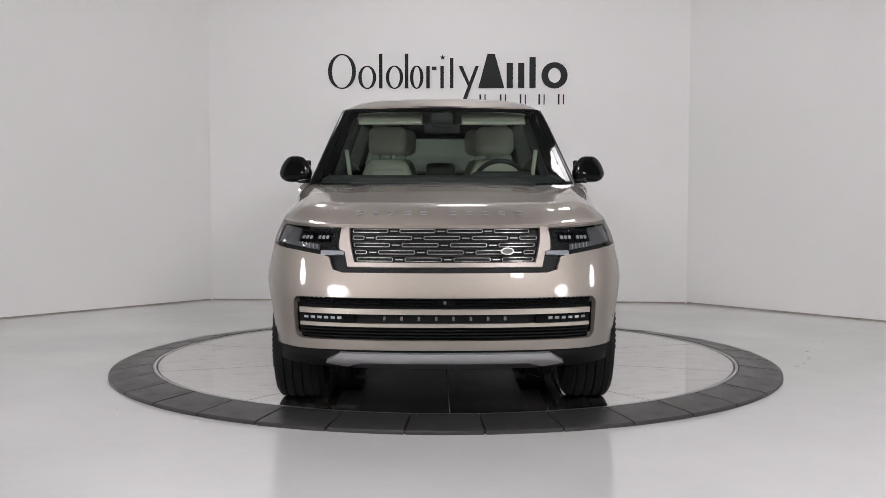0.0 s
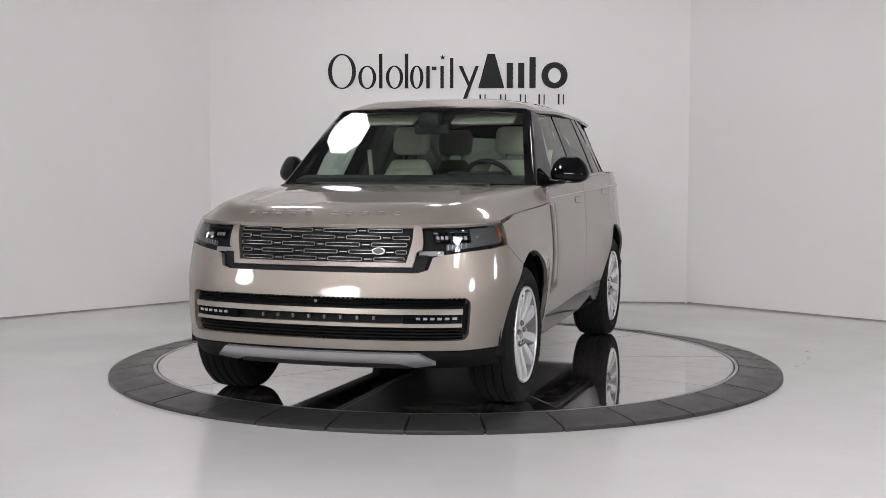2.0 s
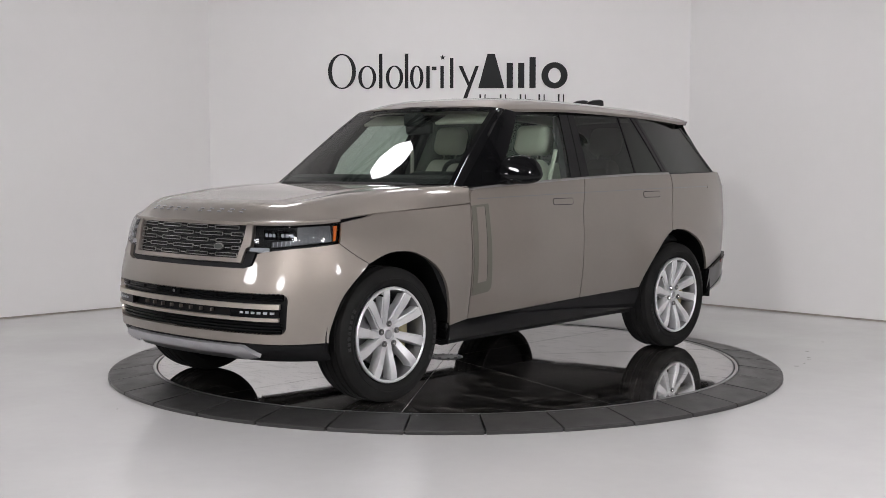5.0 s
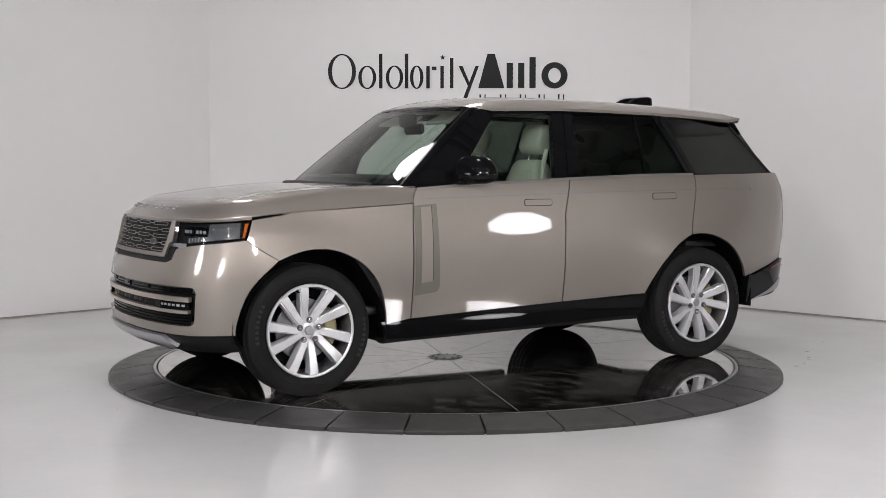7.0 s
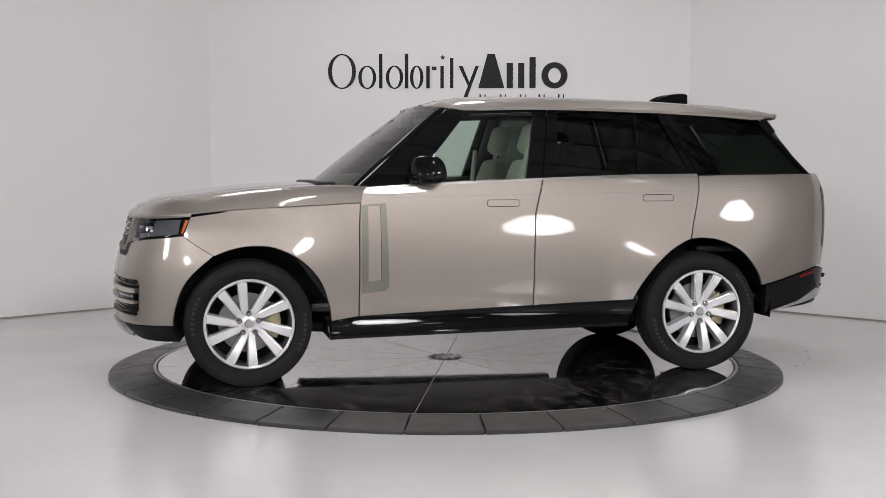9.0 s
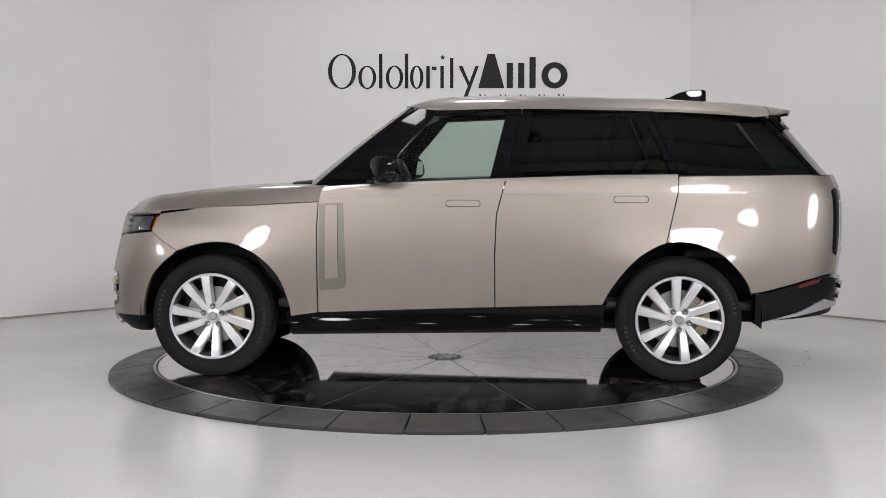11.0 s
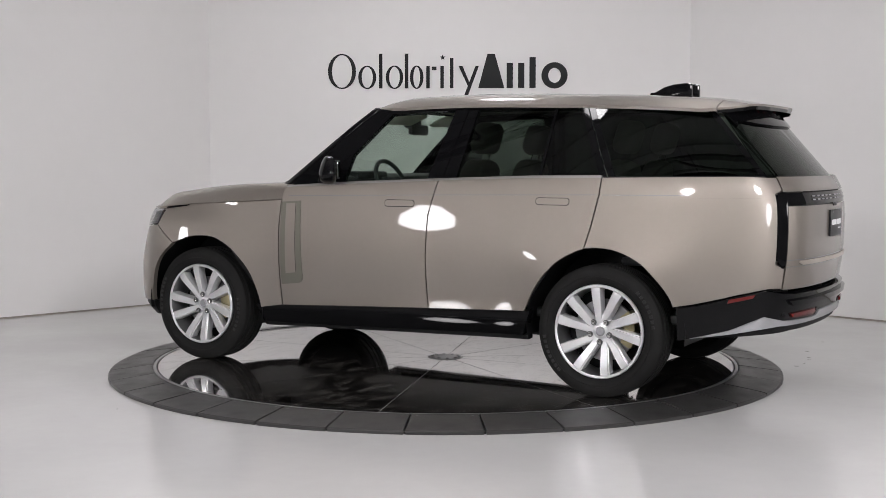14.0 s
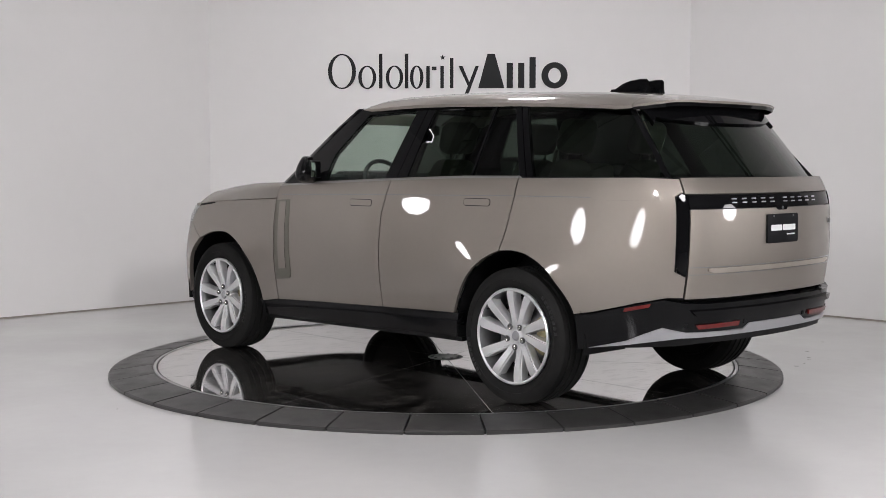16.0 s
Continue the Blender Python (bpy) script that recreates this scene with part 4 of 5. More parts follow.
# headlamps
for sg in (1, -1):
    lamp_poly = [(uf(0.585), 1.043), (ux(2.1), 1.058), (ux(1.985), 1.063), (ux(1.865), 1.057), (ux(1.925), 0.953), (ux(2.1), 0.933), (uf(0.8), 0.925), (uf(0.66), 0.903), (uf(0.63), 0.893), (uf(0.528), 0.885), (uf(0.532), 0.92), (uf(0.575), 0.93)]
    G = lambda pts: [(sg * a, b) for a, b in pts]
    hl = part("headlamp", skin(G(lamp_poly), body, 0.03, 0.03, rim=0.05, off=-0.05), TRIM_BLACK, car, "headlamp with two lenses and clear cover")
    part("lamp_cover", skin(G(lamp_poly), body, 0.025, 0.02, rim=0.012, off=0.002), LENS, hl, "clear lamp cover")
    part("light_pipe", skin(G([(ux(2.02), 1.05), (uf(0.825), 1.042), (uf(0.82), 0.966), (uf(0.69), 0.953), (uf(0.69), 0.926), (uf(0.80), 0.938), (ux(2.1), 0.948), (ux(1.97), 0.96), (ux(1.96), 1.05)]), body, 0.025, 0.03, rim=0.012, off=-0.02), LIGHT_PIPE, hl, "pale grey light guide")
    for k in range(5):
        y = 0.70 + 0.022 * k
        part("light_rib", skin(G([(uf(y), 0.93 + 0.1 * (y - 0.70)), (uf(y + 0.004), 0.93 + 0.1 * (y - 0.70)), (uf(y + 0.004), 0.953 + 0.13 * (y - 0.70)), (uf(y), 0.953 + 0.13 * (y - 0.70))]), body, 0.03, 0.03, rim=0.004, off=-0.017), LED, hl)
    part("turn_strip", skin(G(rounded(uf(0.55), 0.898, uf(0.68), 0.922, 0.006, 2)), body, 0.03, 0.03, rim=0.004, off=-0.02), LED, hl)
    part("side_marker", skin(G([(ux(1.918), 1.05), (ux(1.882), 1.05), (ux(1.932), 0.965), (ux(1.952), 0.962)]), body, 0.02, 0.03, rim=0.01, off=-0.03), AMBER, hl, "amber side marker")
    for y in (0.63, 0.727):
        box = part("lamp_module", skin(G(rounded(uf(y), 0.968, uf(y + 0.085), 1.028, 0.006, 2)), body, 0.03, 0.03, rim=0.02, off=-0.03), GLOSS_BLACK, hl)
        for k in range(3):
            q = y + 0.013 + k * 0.023
            part("led_lens", skin(G(rounded(uf(q), 0.984, uf(q + 0.016), 1.004, 0.006, 2)), body, 0.02, 0.02, rim=0.004, off=-0.024), LED, box)
part("lamp_brow", skin([(ux(1.86), 1.062), (ux(1.66), 1.084), (ux(1.63), 1.092), (ux(1.86), 1.074)], body, 0.03, 0.02, rim=0.01, off=-0.001), GLOSS_BLACK, car)
part("lamp_brow", skin([(-ux(1.86), 1.062), (-ux(1.66), 1.084), (-ux(1.63), 1.092), (-ux(1.86), 1.074)], body, 0.03, 0.02, rim=0.01, off=-0.001), GLOSS_BLACK, car)

# bonnet
ZC = table([0.7, 0.95, 1.28, 1.56, 1.77, 2.0, 2.2, 2.35], [1.262, 1.256, 1.244, 1.222, 1.197, 1.17, 1.15, 1.13])
ZS = table([0.7, 0.8, 1.19, 1.61, 1.9, 2.1, 2.3], [1.148, 1.142, 1.122, 1.10, 1.075, 1.062, 1.056])


bonnet_edge = [(half(u, lerp(ZS[0], ZS[1], lerp(ARC, LX, u)))) for u in np.linspace(0, ux(0.76), 70)]
EX, EY = [p[0] for p in bonnet_edge], [p[1] for p in bonnet_edge]


def bonnet(x, y):
    ay = abs(y)
    ye = lerp(EX[::-1], EY[::-1], x)
    dy, dx = max(0.0, ye - ay), max(0.0, lerp(EY[:50], EX[:50], ay) - x)
    sy = 1 - (1 - min(1, dy / (0.11 + 0.15 * smooth(0.85, 2.0, x)))) ** 2.5
    sx = 1 - (1 - min(1, dx / 0.24)) ** 2.3
    zs, zc = lerp(ZS[0], ZS[1], x), lerp(ZC[0], ZC[1], x)
    groove = 0.006 * math.exp(-((ay - 0.60 + 0.03 * (2 - x)) / 0.05) ** 2)
    crown = 0.012 * (1 - (ay / 0.9) ** 2)
    return (x, y, zs + (zc - 0.012 + crown - zs) * sy * sx - groove * sy * sx)


cowl = [(0.77, 0.86), (0.93, 0.78), (1.0, 0.6), (1.04, 0.3), (1.05, 0.0), (1.04, -0.3), (1.0, -0.6), (0.93, -0.78), (0.77, -0.86)]
hood_poly = [(x, y) for x, y, z in bonnet_edge] + [(0.752, 0.875)] + cowl + [(0.752, -0.875)] + [(x, -y) for x, y, z in bonnet_edge[:0:-1]]
hood_ob = part("bonnet", skin(hood_poly, bonnet, 0.03, 0.03, rim=0.02), PAINT, car)
for k in range(10):
    y = -0.43 + k * 0.088 + (0.035 if k > 4 else -0.035)
    xx = lerp(EY[:40], EX[:40], abs(y)) - 0.075
    for q in (-0.010, 0.010):
        part("name_bar", skin(rounded(xx + q - 0.003, y - 0.018, xx + q + 0.003, y + 0.018, 0.002, 2), bonnet, 0.03, 0.03, rim=0.004, off=0.005), SILVER, hood_ob, "plain chrome name bar")

# greenhouse surfaces


def glass_side(x, z):
    y = 0.893 - 0.40 * (z - 1.27) - 0.09 * (z - 1.27) ** 2 - 0.165 * smooth(-1.1, -2.55, x) ** 1.25 - 0.035 * smooth(0.1, 0.85, x)
    return (x, y, z)


def screen(y, z):
    return (1.01 - (z - 1.225) * 1.31 + 0.22 * (z - 1.225) * (1.76 - z) - 0.15 * (y / 0.85) ** 2, y, z)


def rear_screen(y, z):
    return (-2.578 + (z - 1.31) * 0.88 + 0.18 * abs(y / 0.7) ** 2.2, y, z)


scr = [(-0.845, 1.225), (0.845, 1.225), (0.665, 1.752), (0.4, 1.772), (-0.4, 1.772), (-0.665, 1.752)]
inner = [(-0.80, 1.255), (0.80, 1.255), (0.638, 1.738), (0.4, 1.75), (-0.4, 1.75), (-0.638, 1.738)]
part("windscreen", skin(inner, screen, 0.06, 0.05, rim=0.006), WINDSCREEN, car, "clear windscreen glass")
part("screen_frame", skin([[scr[k], scr[(k + 1) % 6], inner[(k + 1) % 6], inner[k]] for k in range(6)], screen, 0.05, 0.04, rim=0.02, off=0.001), GLOSS_BLACK, car, "black windscreen surround")
part("cowl_panel", Shape().box((0.965, 0, 1.217), (0.17, 1.2, 0.09), 0.036, seg=3), TRIM_BLACK, car)
for y0, y1 in ((0.62, -0.02), (-0.1, -0.7)):
    pts = [(lambda p: (p[0] + 0.012, p[1], p[2] + 0.002))(screen(y0 + (y1 - y0) * k / 6, 1.232 + 0.012 * k / 6)) for k in range(7)]
    part("wiper", Shape().tube(pts, 0.008, 6), TRIM_BLACK, car)
for sd, F in SIDES:
    q = F(glass_side)
    part("front_door_window", skin([(0.34, 1.255), (0.305, 1.44), (0.07, 1.705), (-0.40, 1.724), (-0.29, 1.276)], q, 0.06, 0.05, rim=0.005, off=-0.004), DOOR_GLASS, car, "lightly tinted door glass")
    part("a_pillar_trim", skin([(0.82, 1.22), (0.66, 1.345), (0.47, 1.505), (0.29, 1.66), (0.17, 1.742), (0.05, 1.748), (-0.44, 1.748), (-0.40, 1.724), (0.07, 1.705), (0.305, 1.44), (0.34, 1.255), (0.345, 1.235)], q, 0.05, 0.05, rim=0.03), GLOSS_BLACK, car, "gloss black pillar")
    part("b_pillar_trim", skin([(-0.29, 1.27), (-0.40, 1.724), (-0.44, 1.748), (-0.497, 1.748), (-0.40, 1.27)], q, 0.05, 0.06, rim=0.03), GLOSS_BLACK, car, "gloss black pillar")
    part("b_pillar_trim", skin([(-0.406, 1.27), (-0.503, 1.748), (-0.60, 1.748), (-0.565, 1.724), (-0.50, 1.283)], q, 0.05, 0.06, rim=0.03), GLOSS_BLACK, car, "gloss black pillar")
    part("rear_door_window", skin([(-0.50, 1.283), (-0.565, 1.724), (-1.10, 1.724), (-1.066, 1.297)], q, 0.08, 0.06, rim=0.005, off=-0.004), PRIVACY, car, "dark privacy door glass")
    part("window_divider", skin([(-1.066, 1.29), (-1.10, 1.724), (-1.115, 1.724), (-1.081, 1.29)], q, 0.05, 0.06, rim=0.02), GLOSS_BLACK, car)
    part("rear_quarter_light", skin([(-1.081, 1.297), (-1.115, 1.724), (-1.265, 1.724), (-1.465, 1.30)], q, 0.08, 0.06, rim=0.005, off=-0.004), PRIVACY, car, "dark privacy door glass")
    part("c_pillar_trim", skin([(-1.465, 1.29), (-1.265, 1.724), (-0.565, 1.724), (-0.60, 1.748), (-1.30, 1.743), (-1.508, 1.29)], q, 0.05, 0.05, rim=0.03), GLOSS_BLACK, car, "gloss black pillar")
    part("c_pillar_trim", skin([(-1.515, 1.29), (-1.307, 1.743), (-1.345, 1.742), (-1.556, 1.30)], q, 0.05, 0.05, rim=0.03), GLOSS_BLACK, car, "gloss black pillar")
    part("quarter_window", skin([(-1.556, 1.30), (-1.345, 1.742), (-2.02, 1.712), (-2.19, 1.525), (-2.385, 1.305)], q, 0.08, 0.06, rim=0.02, off=-0.003), PRIVACY, car, "dark privacy quarter glass")
    part("belt_ledge", skin([(0.8, 1.22), (0.34, 1.24), (-0.4, 1.268), (-1.03, 1.288), (-1.5, 1.292), (-2.40, 1.292), (-2.40, 1.31), (-1.5, 1.305), (-1.03, 1.30), (-0.4, 1.28), (0.34, 1.255), (0.8, 1.232)], q, 0.08, 0.02, rim=0.06, off=0.012), TRIM_BLACK, car)
    part("d_pillar_trim", skin([(-2.02, 1.712), (-2.06, 1.706), (-2.225, 1.525), (-2.415, 1.305), (-2.385, 1.305), (-2.19, 1.525)], q, 0.05, 0.05, rim=0.03), GLOSS_BLACK, car)
PILLAR = [(0.82, 1.22), (0.66, 1.345), (0.47, 1.505), (0.29, 1.66), (0.17, 1.742)]
for sg in (1, -1):
    vs = []
    n = 16
    for k in range(n + 1):
        t = k / n
        z = 1.225 + (1.745 - 1.225) * t
        xs = lerp([p[1] for p in PILLAR], [p[0] for p in PILLAR], z)
        a = Vector(screen(0.84 - 0.178 * t, z))
        b = Vector(glass_side(xs + 0.005, z))
        m = (a + b) / 2 + Vector((0.012, 0.012, 0.004))
        vs += [(p.x, sg * p.y, p.z) for p in (a - Vector((0.02, 0.02, 0)), a + Vector((0.002, 0.004, 0)), m, b + Vector((0, 0.002, 0)), b - Vector((0.03, 0.02, 0)))]
    ap = Shape().add(vs, [(k * 5 + q, k * 5 + q + 1, k * 5 + q + 6, k * 5 + q + 5) for k in range(n) for q in range(4)] + [tuple(range(5)), tuple(n * 5 + q for q in range(5))])
    part("a_pillar", ap, GLOSS_BLACK, car, "gloss black windscreen pillar", 60)
rs = [(-0.70, 1.31), (0.70, 1.31), (0.60, 1.70), (-0.60, 1.70)]
part("rear_window", skin(rs, rear_screen, 0.06, 0.05, rim=0.006), REAR_GLASS, car, "dark privacy rear glass")

# roof
RX = table([-2.32, -2.26, -2.09, -1.93, -1.55, -1.18, -0.8, -0.42, -0.03, 0.12, 0.22, 0.3], [1.735, 1.748, 1.778, 1.796, 1.818, 1.832, 1.843, 1.848, 1.84, 1.822, 1.795, 1.768])


def roof_half(x):
    return lerp([-2.3, -2.1, -1.5, -0.5, 0.0, 0.25], [0.60, 0.645, 0.69, 0.712, 0.705, 0.672], x)


def roof(x, y):
    e = roof_half(x)
    t = min(1.0, abs(y) / e)
    drop = lerp([-2.3, -2.0, 0.0, 0.3], [0.03, 0.085, 0.092, 0.05], x)
    return (x, y, lerp(RX[0], RX[1], x) - drop * (0.25 * t ** 2 + 0.75 * t ** 6))


edge = [(x, roof_half(x)) for x in np.linspace(-2.09, 0.18, 34)]
roof_poly = edge + [(0.24, 0.6), (0.28, 0.45), (0.3, 0.2), (0.3, -0.2), (0.28, -0.45), (0.24, -0.6)] + [(x, -y) for x, y in edge[::-1]]
part("roof", skin(roof_poly, roof, 0.05, 0.035, rim=0.02), PAINT, car)
sp = [(-2.097, 0.645), (-2.17, 0.62), (-2.235, 0.56), (-2.277, 0.42), (-2.30, 0.22)]
part("roof_spoiler", skin(sp + [(x, -y) for x, y in sp[::-1]], roof, 0.04, 0.04, rim=0.014), PAINT, car)
part("spoiler_lip", skin([(x + 0.004, y * 0.99) for x, y in sp] + [(x + 0.004, -y * 0.99) for x, y in sp[::-1]], lambda x, y: (x, y, roof(x, y)[2] - 0.013), 0.04, 0.04, rim=0.022), GLOSS_BLACK, car)
part("spoiler_underside", skin([(0.59, 1.60), (0.592, 1.70), (0.3, 1.715), (-0.3, 1.715), (-0.592, 1.70), (-0.59, 1.60), (-0.555, 1.635), (-0.48, 1.622), (-0.38, 1.612), (-0.2, 1.604), (0.2, 1.604), (0.38, 1.612), (0.48, 1.622), (0.555, 1.635)], rear_screen, 0.04, 0.03, rim=0.03, off=0.014), GLOSS_BLACK, car, "gloss black spoiler underside")
part("brake_lamp", skin([(-0.2, 1.70), (0.2, 1.70), (0.2, 1.712), (-0.2, 1.712)], rear_screen, 0.05, 0.03, rim=0.01, off=0.04), RED, car)
for yc in (0.075, -0.075):
    rows = []
    for x, top, w in ((-1.49, 1.823, 0.004), (-1.53, 1.846, 0.017), (-1.58, 1.872, 0.02), (-1.64, 1.888, 0.019), (-1.72, 1.894, 0.017), (-1.755, 1.892, 0.015), (-1.765, 1.884, 0.013)):
        base = roof(x, yc)[2] - 0.012
        rows.append([(x, yc + 0.026, base), (x, yc + w, base + 0.03), (x, yc + w * 0.7, top - 0.006), (x, yc, top), (x, yc - w * 0.7, top - 0.006), (x, yc - w, base + 0.03), (x, yc - 0.026, base)])
    fin = Shape().add([p for r in rows for p in r], [(i * 7 + j, i * 7 + j + 1, i * 7 + j + 8, i * 7 + j + 7) for i in range(6) for j in range(6)] + [tuple(range(7)), tuple(42 + j for j in range(7))])
    part("roof_aerial", fin, GLOSS_BLACK, car, "black shark-fin aerial", 50)

# mirrors
for sg in (1, -1):
    bm = bmesh.new()
    bmesh.ops.create_cube(bm, size=1)
    bmesh.ops.bevel(bm, geom=bm.edges[:], offset=0.4, segments=8, affect="EDGES", profile=0.55)
    for v in bm.verts:
        x, y, z = v.co
        taper = 1 - 0.3 * smooth(-0.2, 0.5, z)
        v.co = (0.385 + x * 0.15 * taper - y * 0.12, sg * (0.995 + y * 0.235 * taper), 1.343 + z * 0.178)
    house = part("door_mirror", Shape().add_bm(bm), GLOSS_BLACK, car, "gloss black door mirror", 60)
    swing = Matrix.Translation((0.385, sg * 0.995, 1.343)) @ Matrix.Rotation(radians(27 * sg), 4, "Z")
    part("mirror_bezel", Shape().box((-0.056, 0, 0.0), (0.02, 0.168, 0.122), 0.009, swing, 3), TRIM_BLACK, house)
    part("mirror_pane", Shape().box((-0.064, 0, 0.0), (0.008, 0.148, 0.104), 0.003, swing), MIRROR_GLASS, house, "silver mirror glass")
    part("mirror_arm", Shape().box((0.44, sg * 0.9, 1.268), (0.10, 0.16, 0.035), 0.014, seg=3), GLOSS_BLACK, house)

# ---- wheels ----


def inward(shape, d=0.018):
    """The tyre stands a little behind the face of its rim."""
    shape.v = [(x, y - d, z) for x, y, z in shape.v]
    return shape


def wheel_parts():
    tyre = Shape().lathe([(0.09, 0.276), (0.105, 0.285), (0.122, 0.31), (0.128, 0.335), (0.124, 0.358), (0.112, 0.378), (0.098, 0.39), (0.07, 0.394), (0.066, 0.386), (0.058, 0.386), (0.054, 0.395), (0.02, 0.396), (0.016, 0.387), (0.008, 0.387), (0.004, 0.396),
                          (-0.03, 0.396), (-0.034, 0.387), (-0.042, 0.387), (-0.046, 0.396), (-0.085, 0.395), (-0.089, 0.387), (-0.096, 0.387), (-0.1, 0.393), (-0.125, 0.386), (-0.147, 0.36), (-0.153, 0.33), (-0.13, 0.285), (-0.11, 0.276)], 72)
    tyre.lathe([(0.1262, 0.325), (0.1292, 0.326), (0.1292, 0.329), (0.1268, 0.330)], 72)
    rim = Shape().lathe([(0.098, 0.262), (0.104, 0.268), (0.104, 0.276), (0.096, 0.281), (0.088, 0.28)], 72, close=True)
    barrel = Shape().lathe([(0.096, 0.266), (0.06, 0.255), (-0.09, 0.248), (-0.09, 0.276)], 60)
    def blade(a_in, a_out):
        """A flat-faced spoke from the hub to the rim, stepped on one flank; the angles run from the rear, over the top."""
        s = Shape()
        p0 = Vector((-0.05 * math.cos(radians(a_in)), 0, 0.05 * math.sin(radians(a_in))))
        p1 = Vector((-0.269 * math.cos(radians(a_out)), 0, 0.269 * math.sin(radians(a_out))))
        along = (p1 - p0).normalized()
        across = Vector((along.z, 0, -along.x))
        n, k = 9, 9
        rows = []
        for i in range(n):
            t = i / (n - 1)
            w = 0.0155 + 0.0105 * t
            y = 0.064 + 0.034 * smooth(0, 0.9, t) - 0.004 * smooth(0.9, 1, t)
            step = 0.010 - 0.003 * t
            for q, d in ((-w - 0.007, 0.06), (-w - 0.003, 0.012), (-w, 0.0015), (-w + 0.0015, 0.0), (w - 0.0015, 0.0), (w, 0.0015), (w + 0.0015, step), (w + 0.0075, step + 0.002), (w + 0.011, 0.06)):
                p = p0 + (p1 - p0) * t + across * q
                rows.append((p.x, y - d, p.z))
        return s.add(rows, [(i * k + j, i * k + j + 1, (i + 1) * k + j + 1, (i + 1) * k + j) for i in range(n - 1) for j in range(k - 1)] + [tuple(range(k)), tuple((n - 1) * k + j for j in range(k))])

    spoke_a, spoke_b = blade(139, 130), blade(113, 98.5)
    hubc = Shape().lathe([(0.066, 0.0), (0.066, 0.03), (0.062, 0.036), (0.059, 0.074), (0.04, 0.082), (0.0, 0.082)], 36)
    cap = Shape().lathe([(0.076, 0.0), (0.075, 0.022), (0.066, 0.029)], 24)
    nut = Shape().lathe([(0.083, 0.0), (0.082, 0.009), (0.078, 0.0125), (0.06, 0.0135)], 10, "Y")
    nut_hole = Shape().lathe([(0.064, 0.0185), (0.0705, 0.0185), (0.0705, 0.014), (0.058, 0.013)], 14, "Y")
    discb = Shape().lathe([(0.0, 0.06), (0.0, 0.185), (-0.025, 0.185), (-0.025, 0.06)], 48, close=True)
    # added black disc that stands for the dark behind the spokes
    back = Shape().lathe([(-0.06, 0.0), (-0.06, 0.25), (-0.1, 0.262), (-0.1, 0.285), (-0.112, 0.285), (-0.112, 0.0)], 48)
    cal = Shape()
    a0, a1, m = radians(-38), radians(30), 10
    vs, fs = [], []
    for i in range(m + 1):
        a = a0 + (a1 - a0) * i / m
        for y, r in ((0.022, 0.125), (0.028, 0.135), (0.03, 0.185), (0.022, 0.2), (-0.05, 0.2), (-0.05, 0.125)):
            vs.append((r * math.cos(a), y, r * math.sin(a)))
    for i in range(m):
        fs += [(i * 6 + j, i * 6 + (j + 1) % 6, (i + 1) * 6 + (j + 1) % 6, (i + 1) * 6 + j) for j in range(6)]
    fs += [tuple(range(6)), tuple(m * 6 + j for j in range(6))]
    cal.add(vs, fs)
    return {"tyre": inward(tyre).mesh("tyre", RUBBER, 30), "rim": rim.mesh("rim", ALLOY), "barrel": barrel.mesh("barrel", STEEL), "spoke_a": spoke_a.mesh("spoke", ALLOY, 20), "spoke_b": spoke_b.mesh("spoke", ALLOY, 20), "hub": hubc.mesh("hub", ALLOY),
            "cap": cap.mesh("cap", SILVER), "nut": nut.mesh("nut", CHROME), "nut_ring": nut_hole.mesh("nut_ring", DARK_METAL), "disc": discb.mesh("disc", STEEL), "back": back.mesh("back", TRIM_BLACK), "cal": cal.mesh("cal", CALIPER), "letter": Shape().box((0, 0.1095, 0.345), (0.018, 0.004, 0.02), 0.001).mesh("letter", TYRE_MARK), "valve": Shape().tube([(0, 0.06, 0.252), (0, 0.1, 0.244)], 0.006, 8).mesh("valve", TRIM_BLACK)}


WP = wheel_parts()
for cx, turn in ((1.4985, 0), (-1.4985, 36)):
    for sg in (1, -1):
        wheel = part("wheel", WP["tyre"], RUBBER, car, "black tyre on bright ten-spoke alloy rim")
        wheel.matrix_basis = pose(cx, sg * 0.868, 0.396, 0, turn if sg > 0 else -turn, 0 if sg > 0 else 180)
        part("rim", WP["rim"], ALLOY, wheel, "bright silver alloy rim")
        part("rim_barrel", WP["barrel"], STEEL, wheel)
        part("rim_hub", WP["hub"], ALLOY, wheel)
        part("hub_cap", WP["cap"], SILVER, wheel, "plain round hub cap")
        part("wheel_shade_disc", WP["back"], TRIM_BLACK, wheel)
        part("brake_disc", WP["disc"], STEEL, wheel)
        c = part("brake_caliper", WP["cal"], CALIPER, wheel, "dull gold brake caliper")
        c.matrix_basis = pose(0, 0, 0, 0, -turn, 0) @ pose(0, 0, 0, 0, 0 if sg < 0 else 180, 0)
        for a0, cnt in ((62, 8), (242, 8)):
            for k in range(cnt):
                part("lettering_bar", WP["letter"], TYRE_MARK, wheel).matrix_basis = pose(0, 0, 0, 0, a0 + 5.2 * k, 0)
        part("tyre_valve", WP["valve"], TRIM_BLACK, wheel).matrix_basis = pose(0, 0, 0, 0, 18, 0)
        for k in range(5):
            for blade in ("spoke_a", "spoke_b"):
                part("spoke", WP[blade], ALLOY, wheel).matrix_basis = pose(0, 0, 0, 0, 72 * k, 0)
            nx, nz = 0.064 * math.sin(radians(72 * k)), 0.064 * math.cos(radians(72 * k))
            part("lug_nut", WP["nut"], CHROME, wheel).matrix_basis = pose(nx, 0.005, nz)
            part("lug_ring", WP["nut_ring"], DARK_METAL, wheel).matrix_basis = pose(nx, 0.007, nz)

